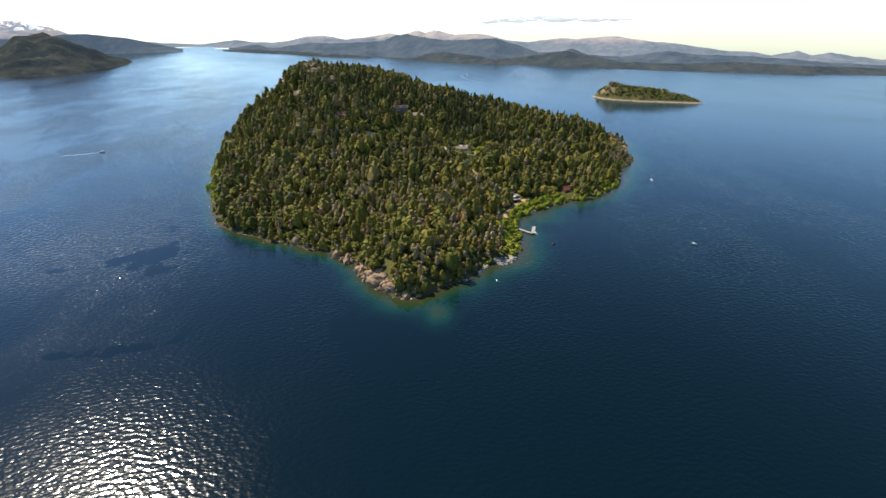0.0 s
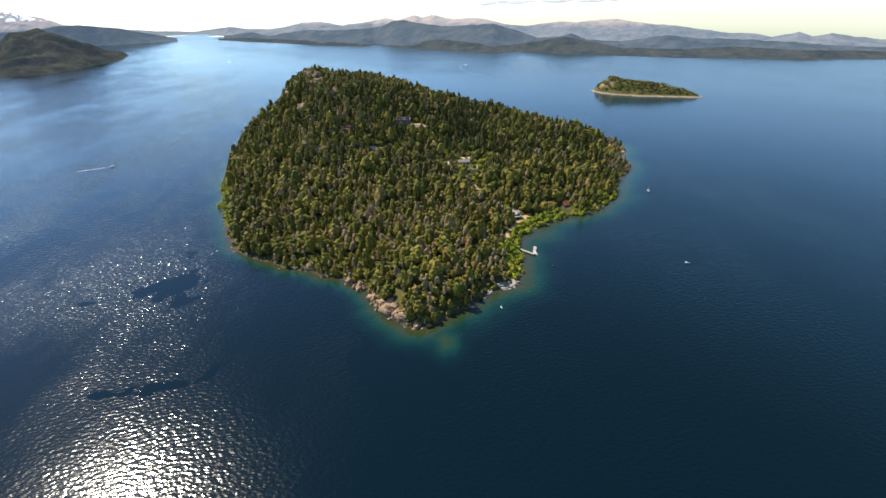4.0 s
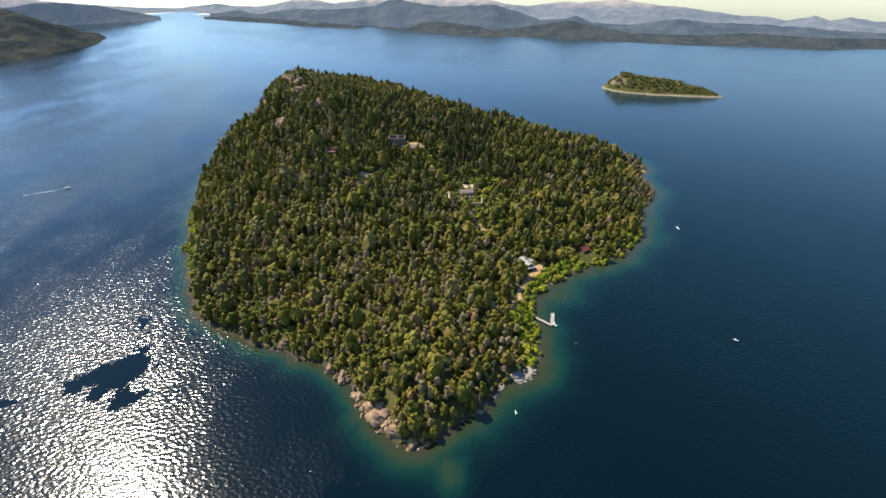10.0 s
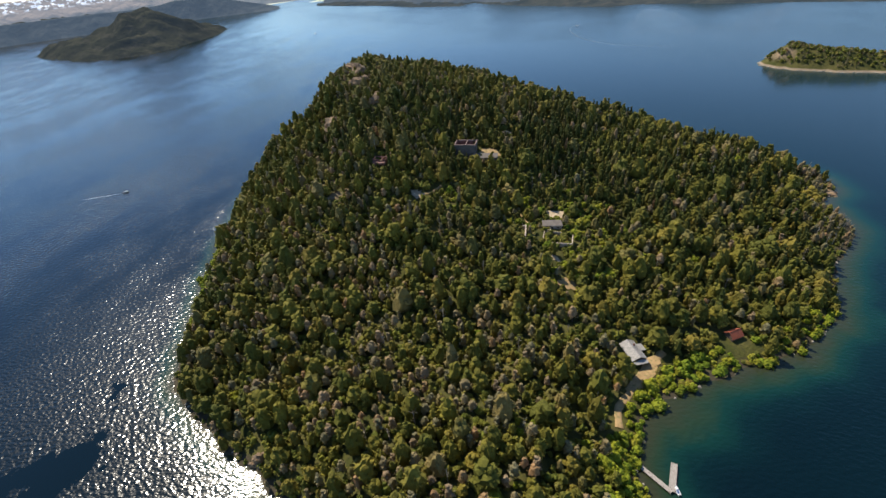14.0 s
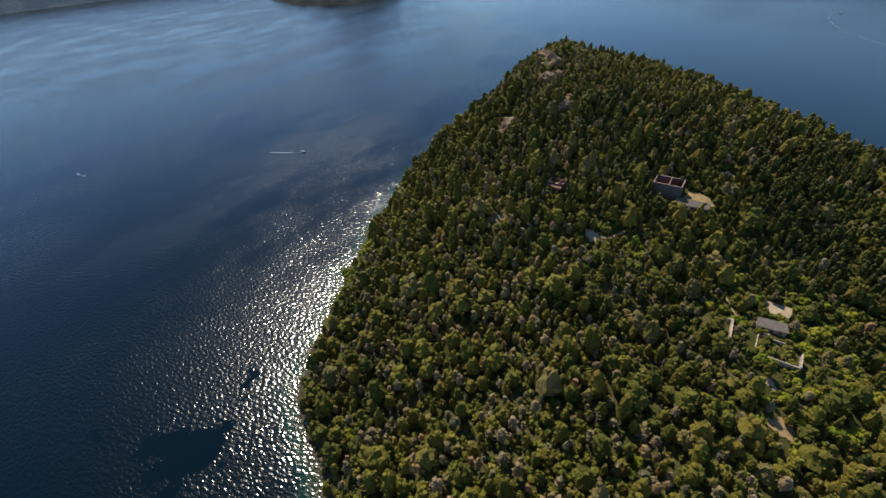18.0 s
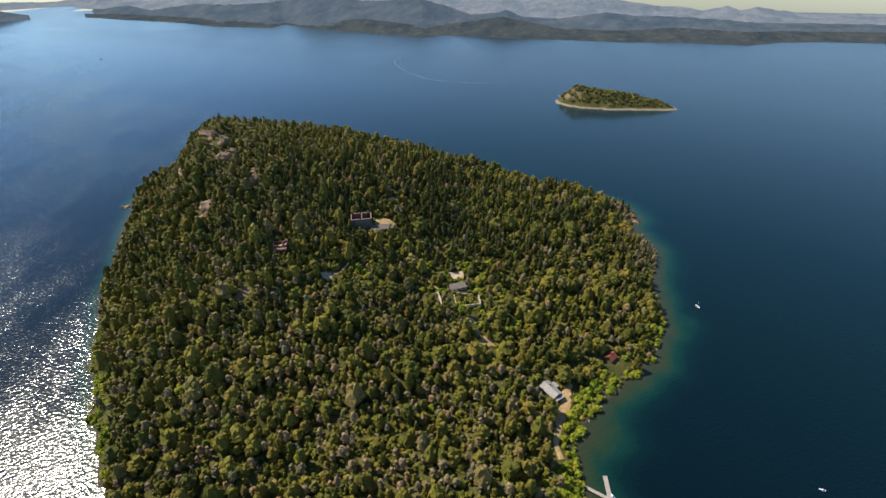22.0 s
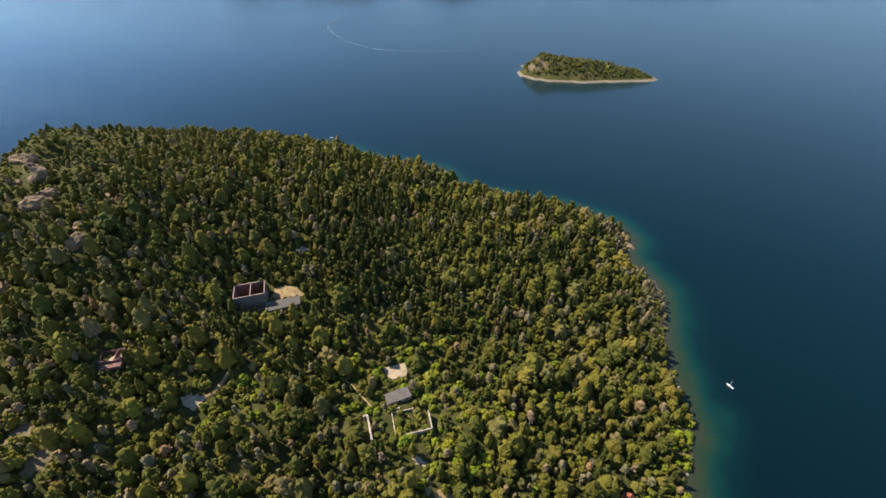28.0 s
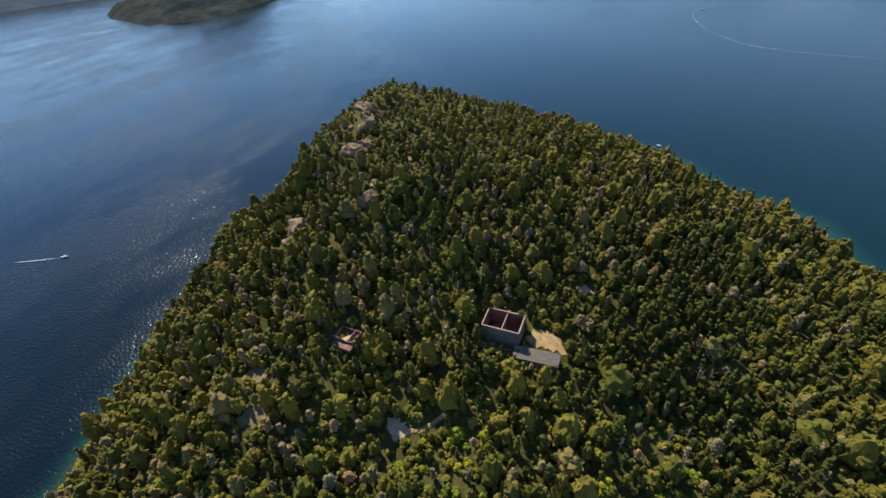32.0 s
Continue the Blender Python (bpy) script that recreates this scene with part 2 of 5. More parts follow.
def water_material():
    """Deep blue lake; the bed shows through near the shores; wind-ruffled reaches and calm slicks."""
    n = Nodes("lake water")
    shoal = n.node("Attribute")
    shoal.attribute_name = "shoal"
    d = n.math("ADD", shoal.outputs["Fac"], n.math("MULTIPLY", n.math("SUBTRACT", n.noise(0.035, 4), 0.5), 15.0))
    c = n.ramp(n.grey(d, -4.0, 40.0), [
        (0.0, (0.040, 0.036, 0.018)), (0.16, (0.028, 0.031, 0.012)), (0.30, (0.014, 0.031, 0.013)),
        (0.42, (0.003, 0.025, 0.017)), (0.62, (0.0008, 0.010, 0.010)), (0.85, (0.0004, 0.0052, 0.0064)), (1.0, (0.0003, 0.0046, 0.0060))])
    calm = n.node("Attribute")
    calm.attribute_name = "calm"
    ragged = n.math("MULTIPLY", n.math("SUBTRACT", n.noise(0.028, 6, None, 0.7), 0.5), 3.6)
    teeth = n.math("MULTIPLY", n.math("SUBTRACT", n.noise(0.12, 4, n.pos((1.0, 0.4, 1.0)), 0.6), 0.5), 2.4)
    edge = n.math("ADD", n.grey(calm.outputs["Fac"], 0.0, 1.0, -0.6, 1.1), n.math("ADD", ragged, teeth))
    ruffle = n.grey(edge, 0.54, 0.48)
    gust = n.grey(n.noise(0.011, 4, n.pos((1.0, 0.55, 1.0)), 0.6), 0.40, 0.56, 0.5, 1.0)
    streak = n.noise(0.0016, 4, n.pos((0.25, 1.0, 1.0)), 0.5)
    place = n.node("SeparateXYZ", Vector=n.node("NewGeometry").outputs["Position"])
    wind = n.math("MULTIPLY", gust, n.grey(place.outputs["Y"], 160.0, 290.0, 0.50, 1.0))
    ruffle = n.math("MULTIPLY", ruffle, wind)
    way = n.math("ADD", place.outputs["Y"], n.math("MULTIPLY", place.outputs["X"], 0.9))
    slick = n.math("MULTIPLY", n.grey(streak, 0.50, 0.54), n.grey(way, 700.0, 1050.0))
    ruffle = n.math("MULTIPLY", ruffle, n.math("MULTIPLY", n.grey(slick, 0.0, 1.0, 1.0, 0.25), n.grey(way, 350.0, 1000.0, 1.0, 0.2)))
    # sky sheen and distance haze on the open water, painted in as paler base colour
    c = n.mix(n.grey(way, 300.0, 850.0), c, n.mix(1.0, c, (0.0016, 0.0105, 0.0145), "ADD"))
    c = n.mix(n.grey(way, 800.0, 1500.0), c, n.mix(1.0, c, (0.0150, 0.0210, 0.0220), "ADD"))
    rough = n.math("ADD", n.grey(ruffle, 0.0, 1.0, 0.05, 0.19), n.grey(way, 800.0, 1300.0, 0.0, 0.14))
    turn = n.node("Mapping", Vector=n.node("NewGeometry").outputs["Position"])
    turn.inputs["Rotation"].default_value = (0, 0, radians(-30))
    turn.inputs["Scale"].default_value = (0.6, 1.0, 1.0)
    ripples = n.noise(0.64, 1.0, turn.outputs[0], 0.4)
    b = n.node("Bump", Height=ripples, Strength=n.grey(ruffle, 0.0, 1.0, 0.03, 1.0), Distance=0.42)
    n.set(n.bsdf, "Normal", b.outputs[0])
    n.set(n.bsdf, "IOR", 1.333)
    return n.done(c, rough, 0.0, 0.6)


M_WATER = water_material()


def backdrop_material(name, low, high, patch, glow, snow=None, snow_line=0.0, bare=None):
    """Far land: woods, bare slopes and snow, with blue air haze painted in as tint and glow."""
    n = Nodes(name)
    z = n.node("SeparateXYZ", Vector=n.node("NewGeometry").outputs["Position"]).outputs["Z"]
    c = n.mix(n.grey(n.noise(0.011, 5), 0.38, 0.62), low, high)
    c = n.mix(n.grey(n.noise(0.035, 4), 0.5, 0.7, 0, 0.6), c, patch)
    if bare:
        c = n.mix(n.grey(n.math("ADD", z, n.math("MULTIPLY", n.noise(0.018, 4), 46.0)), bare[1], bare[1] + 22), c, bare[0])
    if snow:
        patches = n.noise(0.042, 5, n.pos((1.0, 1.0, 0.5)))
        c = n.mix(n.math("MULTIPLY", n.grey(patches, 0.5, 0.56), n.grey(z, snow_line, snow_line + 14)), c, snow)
    # emission stands in for the bright air before the land
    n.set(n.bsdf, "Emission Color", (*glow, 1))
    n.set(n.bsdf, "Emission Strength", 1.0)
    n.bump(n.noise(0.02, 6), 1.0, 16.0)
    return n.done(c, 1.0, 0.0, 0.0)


# cool base colours and glow carry the painted distance haze
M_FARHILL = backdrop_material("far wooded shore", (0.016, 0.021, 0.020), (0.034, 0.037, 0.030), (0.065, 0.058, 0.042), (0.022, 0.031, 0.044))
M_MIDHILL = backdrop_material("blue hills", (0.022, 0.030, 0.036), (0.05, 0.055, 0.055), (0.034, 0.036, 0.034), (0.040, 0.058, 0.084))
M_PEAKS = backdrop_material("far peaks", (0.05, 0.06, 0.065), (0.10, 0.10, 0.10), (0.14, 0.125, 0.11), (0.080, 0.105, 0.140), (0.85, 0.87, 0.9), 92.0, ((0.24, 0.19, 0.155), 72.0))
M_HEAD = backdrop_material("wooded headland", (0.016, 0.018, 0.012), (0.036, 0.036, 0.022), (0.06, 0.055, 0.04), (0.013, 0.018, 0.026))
# the cloud's white is partly its own emission, added to the sunlight on it
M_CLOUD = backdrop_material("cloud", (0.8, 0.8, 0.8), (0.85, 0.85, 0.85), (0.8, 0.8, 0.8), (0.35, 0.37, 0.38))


# ---- mesh helpers ----
def mesh_from(name, verts, faces, mats, index=None, smooth=False):
    me = bpy.data.meshes.new(name)
    me.from_pydata([tuple(v) for v in verts], [], [tuple(int(i) for i in f) for f in faces])
    for m in mats:
        me.materials.append(m)
    if index is not None:
        me.polygons.foreach_set("material_index", np.asarray(index, dtype=np.int32))
    if smooth:
        me.polygons.foreach_set("use_smooth", np.ones(len(me.polygons), dtype=bool))
    me.update()
    return me


def tri_mesh(name, verts, tris, mats, index=None, smooth=False, attrs=()):
    """A large triangle mesh straight from arrays."""
    verts, tris = np.asarray(verts, dtype=np.float32), np.asarray(tris, dtype=np.int32)
    me = bpy.data.meshes.new(name)
    me.vertices.add(len(verts))
    me.vertices.foreach_set("co", verts.ravel())
    me.loops.add(tris.size)
    me.loops.foreach_set("vertex_index", tris.ravel())
    me.polygons.add(len(tris))
    me.polygons.foreach_set("loop_start", np.arange(0, tris.size, 3, dtype=np.int32))
    for m in mats:
        me.materials.append(m)
    if index is not None:
        me.polygons.foreach_set("material_index", np.asarray(index, dtype=np.int32))
    me.polygons.foreach_set("use_smooth", np.full(len(tris), smooth, dtype=bool))
    for key, values in attrs:
        me.attributes.new(key, "FLOAT", "POINT").data.foreach_set("value", np.asarray(values, dtype=np.float32))
    me.update(calc_edges=True)
    me.validate()
    return me


def part(name, bm, material, parent, label=""):
    me = bpy.data.meshes.new(name)
    bm.to_mesh(me)
    bm.free()
    me.materials.append(material)
    ob = new(name, me)
    ob.parent = parent
    return tagged(ob, label)


def shape(name, me, parent, label=""):
    ob = new(name, me)
    ob.parent = parent
    return tagged(ob, label)


def box(sx, sy, sz, at=(0, 0, 0), turn=0.0, bevel=0.0, rough=0.0):
    """A block that stands on its base's middle, with softened or ragged edges."""
    bm = bmesh.new()
    bmesh.ops.create_cube(bm, size=1.0)
    for v in bm.verts:
        v.co = Vector((v.co.x * sx, v.co.y * sy, (v.co.z + 0.5) * sz))
    if bevel:
        bmesh.ops.bevel(bm, geom=list(bm.edges), offset=bevel, segments=1, affect="EDGES")
    if rough:
        bmesh.ops.subdivide_edges(bm, edges=[e for e in bm.edges if e.calc_length() > 1.2], cuts=4, use_grid_fill=True)
        for v in bm.verts:
            if v.co.z > sz * 0.6:
                v.co.z += (noise.noise(Vector((v.co.x * 0.6 + at[0], v.co.y * 0.6 + at[1], 3.1))) - 0.25) * rough
    bmesh.ops.transform(bm, matrix=Matrix.Translation(at) @ Matrix.Rotation(turn, 4, "Z"), verts=bm.verts)
    return bm


def prism(points, z0, z1):
    """An upright block over a plan outline."""
    bm = bmesh.new()
    low = [bm.verts.new((x, y, z0)) for x, y in points]
    high = [bm.verts.new((x, y, z1)) for x, y in points]
    bm.faces.new(list(reversed(low)))
    bm.faces.new(high)
    for i in range(len(points)):
        j = (i + 1) % len(points)
        bm.faces.new((low[i], low[j], high[j], high[i]))
    return bm


def empty(name, at, turn=0.0, label="", category="", group="", kind=""):
    ob = new(name)
    ob.empty_display_size = 0.5
    ob.location = at
    ob.rotation_euler = (0, 0, turn)
    return tagged(ob, label, category, group, kind)


def rock_mesh(name, seed, sx, sy, sz, mat, detail=2, rag=0.45):
    bm = bmesh.new()
    bmesh.ops.create_icosphere(bm, subdivisions=detail, radius=1.0)
    for v in bm.verts:
        k = 1.0 + rag * noise.noise(v.co * 1.4 + Vector((seed * 7.3, seed * 1.7, 0))) + 0.5 * rag * noise.noise(v.co * 3.7 + Vector((seed, 0, seed * 3.1)))
        v.co = Vector((v.co.x * sx, v.co.y * sy, v.co.z * sz)) * k
    me = bpy.data.meshes.new(name)
    bm.to_mesh(me)
    bm.free()
    me.materials.append(mat)
    return me


# ---- the island's shape ----
EAST_SHORE = [(-22, 276), (-8, 278), (8, 291), (26, 305), (38, 321), (54, 327), (60, 331), (68, 345), (71, 358), (72, 380), (69, 395), (80, 419), (97, 436),
              (122, 452), (146, 463), (170, 476), (190, 494), (205, 512), (214, 535), (222, 552), (234, 578), (258, 606), (266, 627), (264, 652), (260, 672),
              (276, 686), (282, 702), (281, 724)]
NORTH_SHORE = [(257, 755), (228, 778), (190, 800), (158, 825), (144, 846), (139, 876), (100, 912), (66, 927), (40, 962), (30, 974), (-2, 992), (-48, 1018),
               (-120, 1026), (-185, 1018), (-275, 1000), (-337, 972), (-369, 932), (-371, 880), (-361, 830)]
WEST_SHORE = [(-343, 765), (-330, 710), (-320, 665), (-308, 620), (-290, 570), (-277, 537), (-262, 502), (-252, 486), (-242, 462), (-230, 440), (-217, 414),
              (-204, 398), (-190, 387), (-167, 376), (-148, 366), (-127, 357), (-104, 348), (-84, 342), (-72, 330), (-60, 319), (-56, 308), (-48, 297), (-36, 284)]
SHORE = EAST_SHORE + NORTH_SHORE + WEST_SHORE
# ground heights inland: x, y, z
LOW_GROUND = [(-165, 581, 52), (32, 595, 24), (-86, 587, 43), (32, 556, 26), (8, 556, 27), (-129, 615, 58), (-131, 462, 18), (80, 462, 3.0), (140, 488, 3.5),
              (-48, 432, 14), (-240, 600, 43), (-190, 480, 22), (-20, 300, 14), (-40, 320, 17), (-10, 360, 18), (30, 420, 12), (100, 560, 18), (180, 600, 10.0),
              (-20, 500, 20), (-80, 530, 30)]
HILL = [(-188, 731, 98), (-202, 673, 75), (-153, 684, 88), (-56, 650, 54), (-35, 648, 55), (-17, 690, 61), (-205, 815, 96), (-235, 868, 102),
        (-110, 800, 95), (-130, 860, 90), (-30, 800, 68), (100, 700, 40), (200, 700, 31), (120, 800, 30), (-30, 880, 53), (-190, 930, 64), (-236, 745, 98),
        (-250, 800, 95), (-256, 850, 93), (-248, 900, 84), (-272, 690, 59), (-280, 745, 32), (-298, 800, 18), (-308, 860, 28), (-300, 920, 30),
        (-235, 700, 74)]
HEIGHTS = LOW_GROUND + HILL
shore_np = np.array(SHORE, dtype=float)


def smooth_loop(pts, rounds=2, seed=1, jitter=2.5):
    """Corner-cut a closed outline and roughen it a little."""
    rng = np.random.RandomState(seed)
    for _ in range(rounds):
        nxt = np.roll(pts, -1, axis=0)
        pts = np.stack([pts * 0.75 + nxt * 0.25, pts * 0.25 + nxt * 0.75], 1).reshape(-1, 2)
    return pts + rng.uniform(-jitter, jitter, pts.shape)


def signed_distance(px, py, loop):
    """Metres from an outline, negative inside."""
    inside = np.zeros(px.shape, dtype=bool)
    best = np.full(px.shape, 1e9)
    for (ax, ay), (bx, by) in zip(loop, np.roll(loop, -1, axis=0)):
        cross = ((ay > py) != (by > py)) & (px < (bx - ax) * (py - ay) / (by - ay + 1e-12) + ax)
        inside ^= cross
        ex, ey = bx - ax, by - ay
        u = np.clip(((px - ax) * ex + (py - ay) * ey) / (ex * ex + ey * ey), 0, 1)
        best = np.minimum(best, np.hypot(px - ax - u * ex, py - ay - u * ey))
    return np.where(inside, -best, best)


shore_loop = smooth_loop(shore_np)


def plate(points, z):
    """A thin-plate surface through the given heights."""
    def kernel(r2):
        return 0.5 * r2 * np.log(r2 + 1e-9)
    d2 = ((points[:, None] - points[None]) ** 2).sum(-1)
    n = len(points)
    a = np.zeros((n + 3, n + 3))
    a[:n, :n] = kernel(d2) + np.eye(n) * 0.02
    a[:n, n], a[:n, n + 1:] = 1, points
    a[n, :n], a[n + 1:, :n] = 1, points.T
    w = np.linalg.solve(a, np.concatenate([z, np.zeros(3)]))

    def at(x, y):
        x, y = np.asarray(x, float), np.asarray(y, float)
        out = w[n] + w[n + 1] * x + w[n + 2] * y
        for (px, py), k in zip(points, w[:n]):
            out = out + k * kernel((x - px) ** 2 + (y - py) ** 2)
        return out
    return at


heights = np.array(HEIGHTS, dtype=float)
ctrl = np.concatenate([heights[:, :2], shore_np]) / 100.0
ctrl_z = np.concatenate([heights[:, 2], np.full(len(shore_np), 1.0)])
surface = plate(ctrl, ctrl_z)


def land(x, y):
    """Ground height of the large island, below zero outside its shore."""
    x, y = np.asarray(x, float), np.asarray(y, float)
    d = -signed_distance(x, y, shore_loop)
    s = np.maximum(surface(x / 100.0, y / 100.0), 1.2)
    rough = 1.6 * np.sin(x * 0.071 + 1.3 * np.sin(y * 0.05)) + 1.4 * np.sin(y * 0.083 + 1.7 * np.sin(x * 0.043))
    s = np.maximum(s + rough * np.clip(d / 60.0, 0, 1), 0.8)
    edge = np.clip(d / 9.0, 0, 1)
    return np.where(d > 0, s * edge ** 0.8 + 0.15, -0.25 * np.minimum(-d, 30))


def height(x, y):
    return float(land(np.array([x]), np.array([y]))[0])


def grid_sheet(name, xs, ys, zfun, mat, attrs=None, smooth=True, keep=None):
    gx, gy = np.meshgrid(xs, ys)
    z = zfun(gx, gy)
    nx, ny = len(xs), len(ys)
    i = (np.arange(ny - 1)[:, None] * nx + np.arange(nx - 1)[None]).ravel()
    tris = np.concatenate([np.stack([i, i + 1, i + nx + 1], 1), np.stack([i, i + nx + 1, i + nx], 1)])
    verts = np.stack([gx.ravel(), gy.ravel(), z.ravel()], 1)
    if keep:
        mid = verts[tris].mean(1)
        tris = tris[keep(mid[:, 0], mid[:, 1])]
    return new(name, tri_mesh(name, verts, tris, [mat], None, smooth, [(k, v(gx, gy).ravel()) for k, v in (attrs or {}).items()]))


island = grid_sheet("ground", np.arange(-450, 321, 4.0), np.arange(235, 1031, 4.0), land, M_GROUND)
tagged(island, "steep forest floor of the wooded island with rocky slopes", "ground", kind="structure")

# the small island
ISLET = smooth_loop(np.array([(372, 1184), (384, 1166), (398, 1150), (442, 1124), (498, 1109), (548, 1096), (590, 1087), (604, 1098), (590, 1122), (556, 1150), (512, 1182), (462, 1216), (424, 1236), (398, 1240), (404, 1222), (380, 1204)], float), 2, 4, 2.5)


def islet_land(x, y):
    d = -signed_distance(x, y, ISLET)
    hill = 22 * np.exp(-((x - 464 + 0.35 * (y - 1165)) / 78) ** 4 - ((y - 1165) / 52) ** 4) + 13 * np.exp(-((x - 560) / 36) ** 2 - ((y - 1112) / 30) ** 2) + 12 * np.exp(-((x - 408) / 30) ** 2 - ((y - 1195) / 40) ** 2)
    return np.where(d > 0, 1.4 * np.clip(d / 4, 0, 1) + (1.5 + hill) * np.clip(d / 30, 0, 1) ** 0.85 + 0.1, -0.25 * np.minimum(-d, 30))


islet = grid_sheet("ground", np.arange(352, 626, 5.0), np.arange(1066, 1262, 5.0), islet_land, M_ISLET)
tagged(islet, "low rocky islet ringed by pale stone, covered in scrub", "ground", kind="structure")

# ---- the lake ----
# the far shore: bearing, distance
FAR_SHORE = [(-112, 3700), (-25.6, 3700), (-24.6, 3449), (-21.8, 3200), (-17.8, 2948), (-14.2, 2686), (-11.8, 2604), (-9.2, 2531), (-8.0, 2630), (-6.0, 2485), (-2.8, 2343), (1.1, 2219), (5.7, 2115), (7.6, 2153),
             (11.5, 2112), (14.0, 2078), (20.0, 2053), (25.6, 2032), (30.7, 2080), (36.7, 2100), (39.5, 2212), (42.1, 2276), (50, 2420), (60, 2600), (80, 2900)]


def graded(a, b, fine, far_lo, far_hi):
    mid = np.arange(a, b + 1, fine)
    left = [a]
    step = fine
    while left[-1] > far_lo:
        step *= 1.35
        left.append(max(left[-1] - step, far_lo))
    right = [mid[-1]]
    step = fine
    while right[-1] < far_hi:
        step *= 1.35
        right.append(min(right[-1] + step, far_hi))
    return np.array(left[:0:-1] + list(mid) + right[1:])


def shoal(x, y):
    a = signed_distance(x, y, shore_loop)
    a = a * np.where(a > 0, 1.0 + 0.8 / (1 + np.exp((x + 60) / 25)), 1.0)
    b = signed_distance(x, y, ISLET) * 4.0
    spit = np.hypot((x - 2) * 1.5, y - 262) * 1.3 - 1      # sandbank off the point
    bay = np.hypot((x - 92) * 0.8, (y - 424) * 1.0) - 4    # shallow bay by the jetty
    east = np.hypot((x - 228), (y - 515)) * 1.1
    return np.clip(np.minimum(np.minimum(a, b), np.minimum(np.maximum(spit, a * 0.4), np.minimum(np.maximum(bay, a * 0.55), np.maximum(east + 9, a * 0.7)))), -20, 400)


# calm lees: x, y, half width, half depth, turn in degrees
CALMS = [(-235, 332, 32, 19, 10), (-226, 354, 11, 18, 25), (-240, 386, 6, 20, 35), (-211, 318, 15, 16, 30), (-190, 220, 34, 5, 8), (-152, 236, 6, 10, -20), (-20, 242, 46, 44, 0), (-288, 312, 9, 4, 10)]


def calm(x, y):
    out = np.zeros(x.shape)
    for cx, cy, a, b, turn in CALMS:
        c, s = math.cos(radians(turn)), math.sin(radians(turn))
        u, v = (x - cx) * c + (y - cy) * s, -(x - cx) * s + (y - cy) * c
        out = np.maximum(out, np.clip(1.5 - np.hypot(u / a, v / b), 0, 1))
    return out


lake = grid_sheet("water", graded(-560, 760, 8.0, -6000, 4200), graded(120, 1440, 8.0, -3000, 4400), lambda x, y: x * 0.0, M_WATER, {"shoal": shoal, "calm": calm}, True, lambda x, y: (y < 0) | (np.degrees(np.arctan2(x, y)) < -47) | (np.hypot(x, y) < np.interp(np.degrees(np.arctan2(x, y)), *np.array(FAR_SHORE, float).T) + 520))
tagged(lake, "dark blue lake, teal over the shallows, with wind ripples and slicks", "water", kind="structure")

# ---- far shores and mountains ----
CAM0 = (0.0, 0.0, 160.0)  # plan units


def far(az, el, dist):
    """A far place by bearing, elevation and distance from the start of the walk."""
    a = radians(az)
    return (CAM0[0] + dist * math.sin(a), CAM0[1] + dist * math.cos(a), CAM0[2] + dist * math.tan(radians(el)))


def ridge(name, mat, sky, foot, crest, seed, rough, label, steps=22):
    """A range from its skyline (bearing, elevation); its foot and crest lie that far behind the far shore."""
    sky, shore = np.array(sky, float), np.array(FAR_SHORE, float)
    n = int((sky[-1, 0] - sky[0, 0]) / 0.22) + 2
    az = np.linspace(sky[0, 0], sky[-1, 0], n)
    el = np.interp(az, sky[:, 0], sky[:, 1])
    line = np.interp(az, shore[:, 0], shore[:, 1])
    near, top = line + foot, line + crest
    rows = np.concatenate([np.linspace(0, 1, steps), [1.12, 1.3]])
    verts = []
    for u in rows:
        for i in range(n):
            d = near[i] + (top[i] - near[i]) * u
            x, y, zc = far(az[i], el[i], top[i])
            z = zc * u ** 1.1 if u <= 1 else zc * (1.3 - u) / 0.3
            x, y, _ = far(az[i], 0, d)
            k = noise.fractal(Vector((x * 0.0065 + seed, y * 0.0065, seed)), 0.8, 2.1, 6)
            fine = noise.noise(Vector((x * 0.036, y * 0.036, seed)))
            grow = min(u, 1.0)
            verts.append((x, y, max(z + rough * k * grow * (1.08 - grow) * 2.2 + rough * 0.14 * fine * grow, 0.3 if u > 0 else -3.0)))
    m = len(rows)
    i = (np.arange(m - 1)[:, None] * n + np.arange(n - 1)[None]).ravel()
    tris = np.concatenate([np.stack([i, i + 1, i + n + 1], 1), np.stack([i, i + n + 1, i + n], 1)])
    ob = new(name, tri_mesh(name, verts, tris, [mat], None, True))
    return tagged(ob, label, "mountain", kind="structure")


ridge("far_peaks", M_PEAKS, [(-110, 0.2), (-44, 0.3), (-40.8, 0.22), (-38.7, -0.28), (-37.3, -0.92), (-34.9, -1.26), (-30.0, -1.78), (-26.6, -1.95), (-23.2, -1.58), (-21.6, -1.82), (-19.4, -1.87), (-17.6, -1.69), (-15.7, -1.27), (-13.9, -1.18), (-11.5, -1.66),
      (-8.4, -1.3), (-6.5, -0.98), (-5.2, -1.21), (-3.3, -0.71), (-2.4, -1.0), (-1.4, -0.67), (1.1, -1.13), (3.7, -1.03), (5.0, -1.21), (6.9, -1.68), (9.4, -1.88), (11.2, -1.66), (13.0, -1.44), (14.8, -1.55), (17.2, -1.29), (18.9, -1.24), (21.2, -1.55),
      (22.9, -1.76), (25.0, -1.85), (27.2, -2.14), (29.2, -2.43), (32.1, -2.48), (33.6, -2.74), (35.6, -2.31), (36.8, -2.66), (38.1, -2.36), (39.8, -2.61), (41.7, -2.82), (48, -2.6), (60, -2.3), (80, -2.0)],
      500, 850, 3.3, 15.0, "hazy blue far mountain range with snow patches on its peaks")
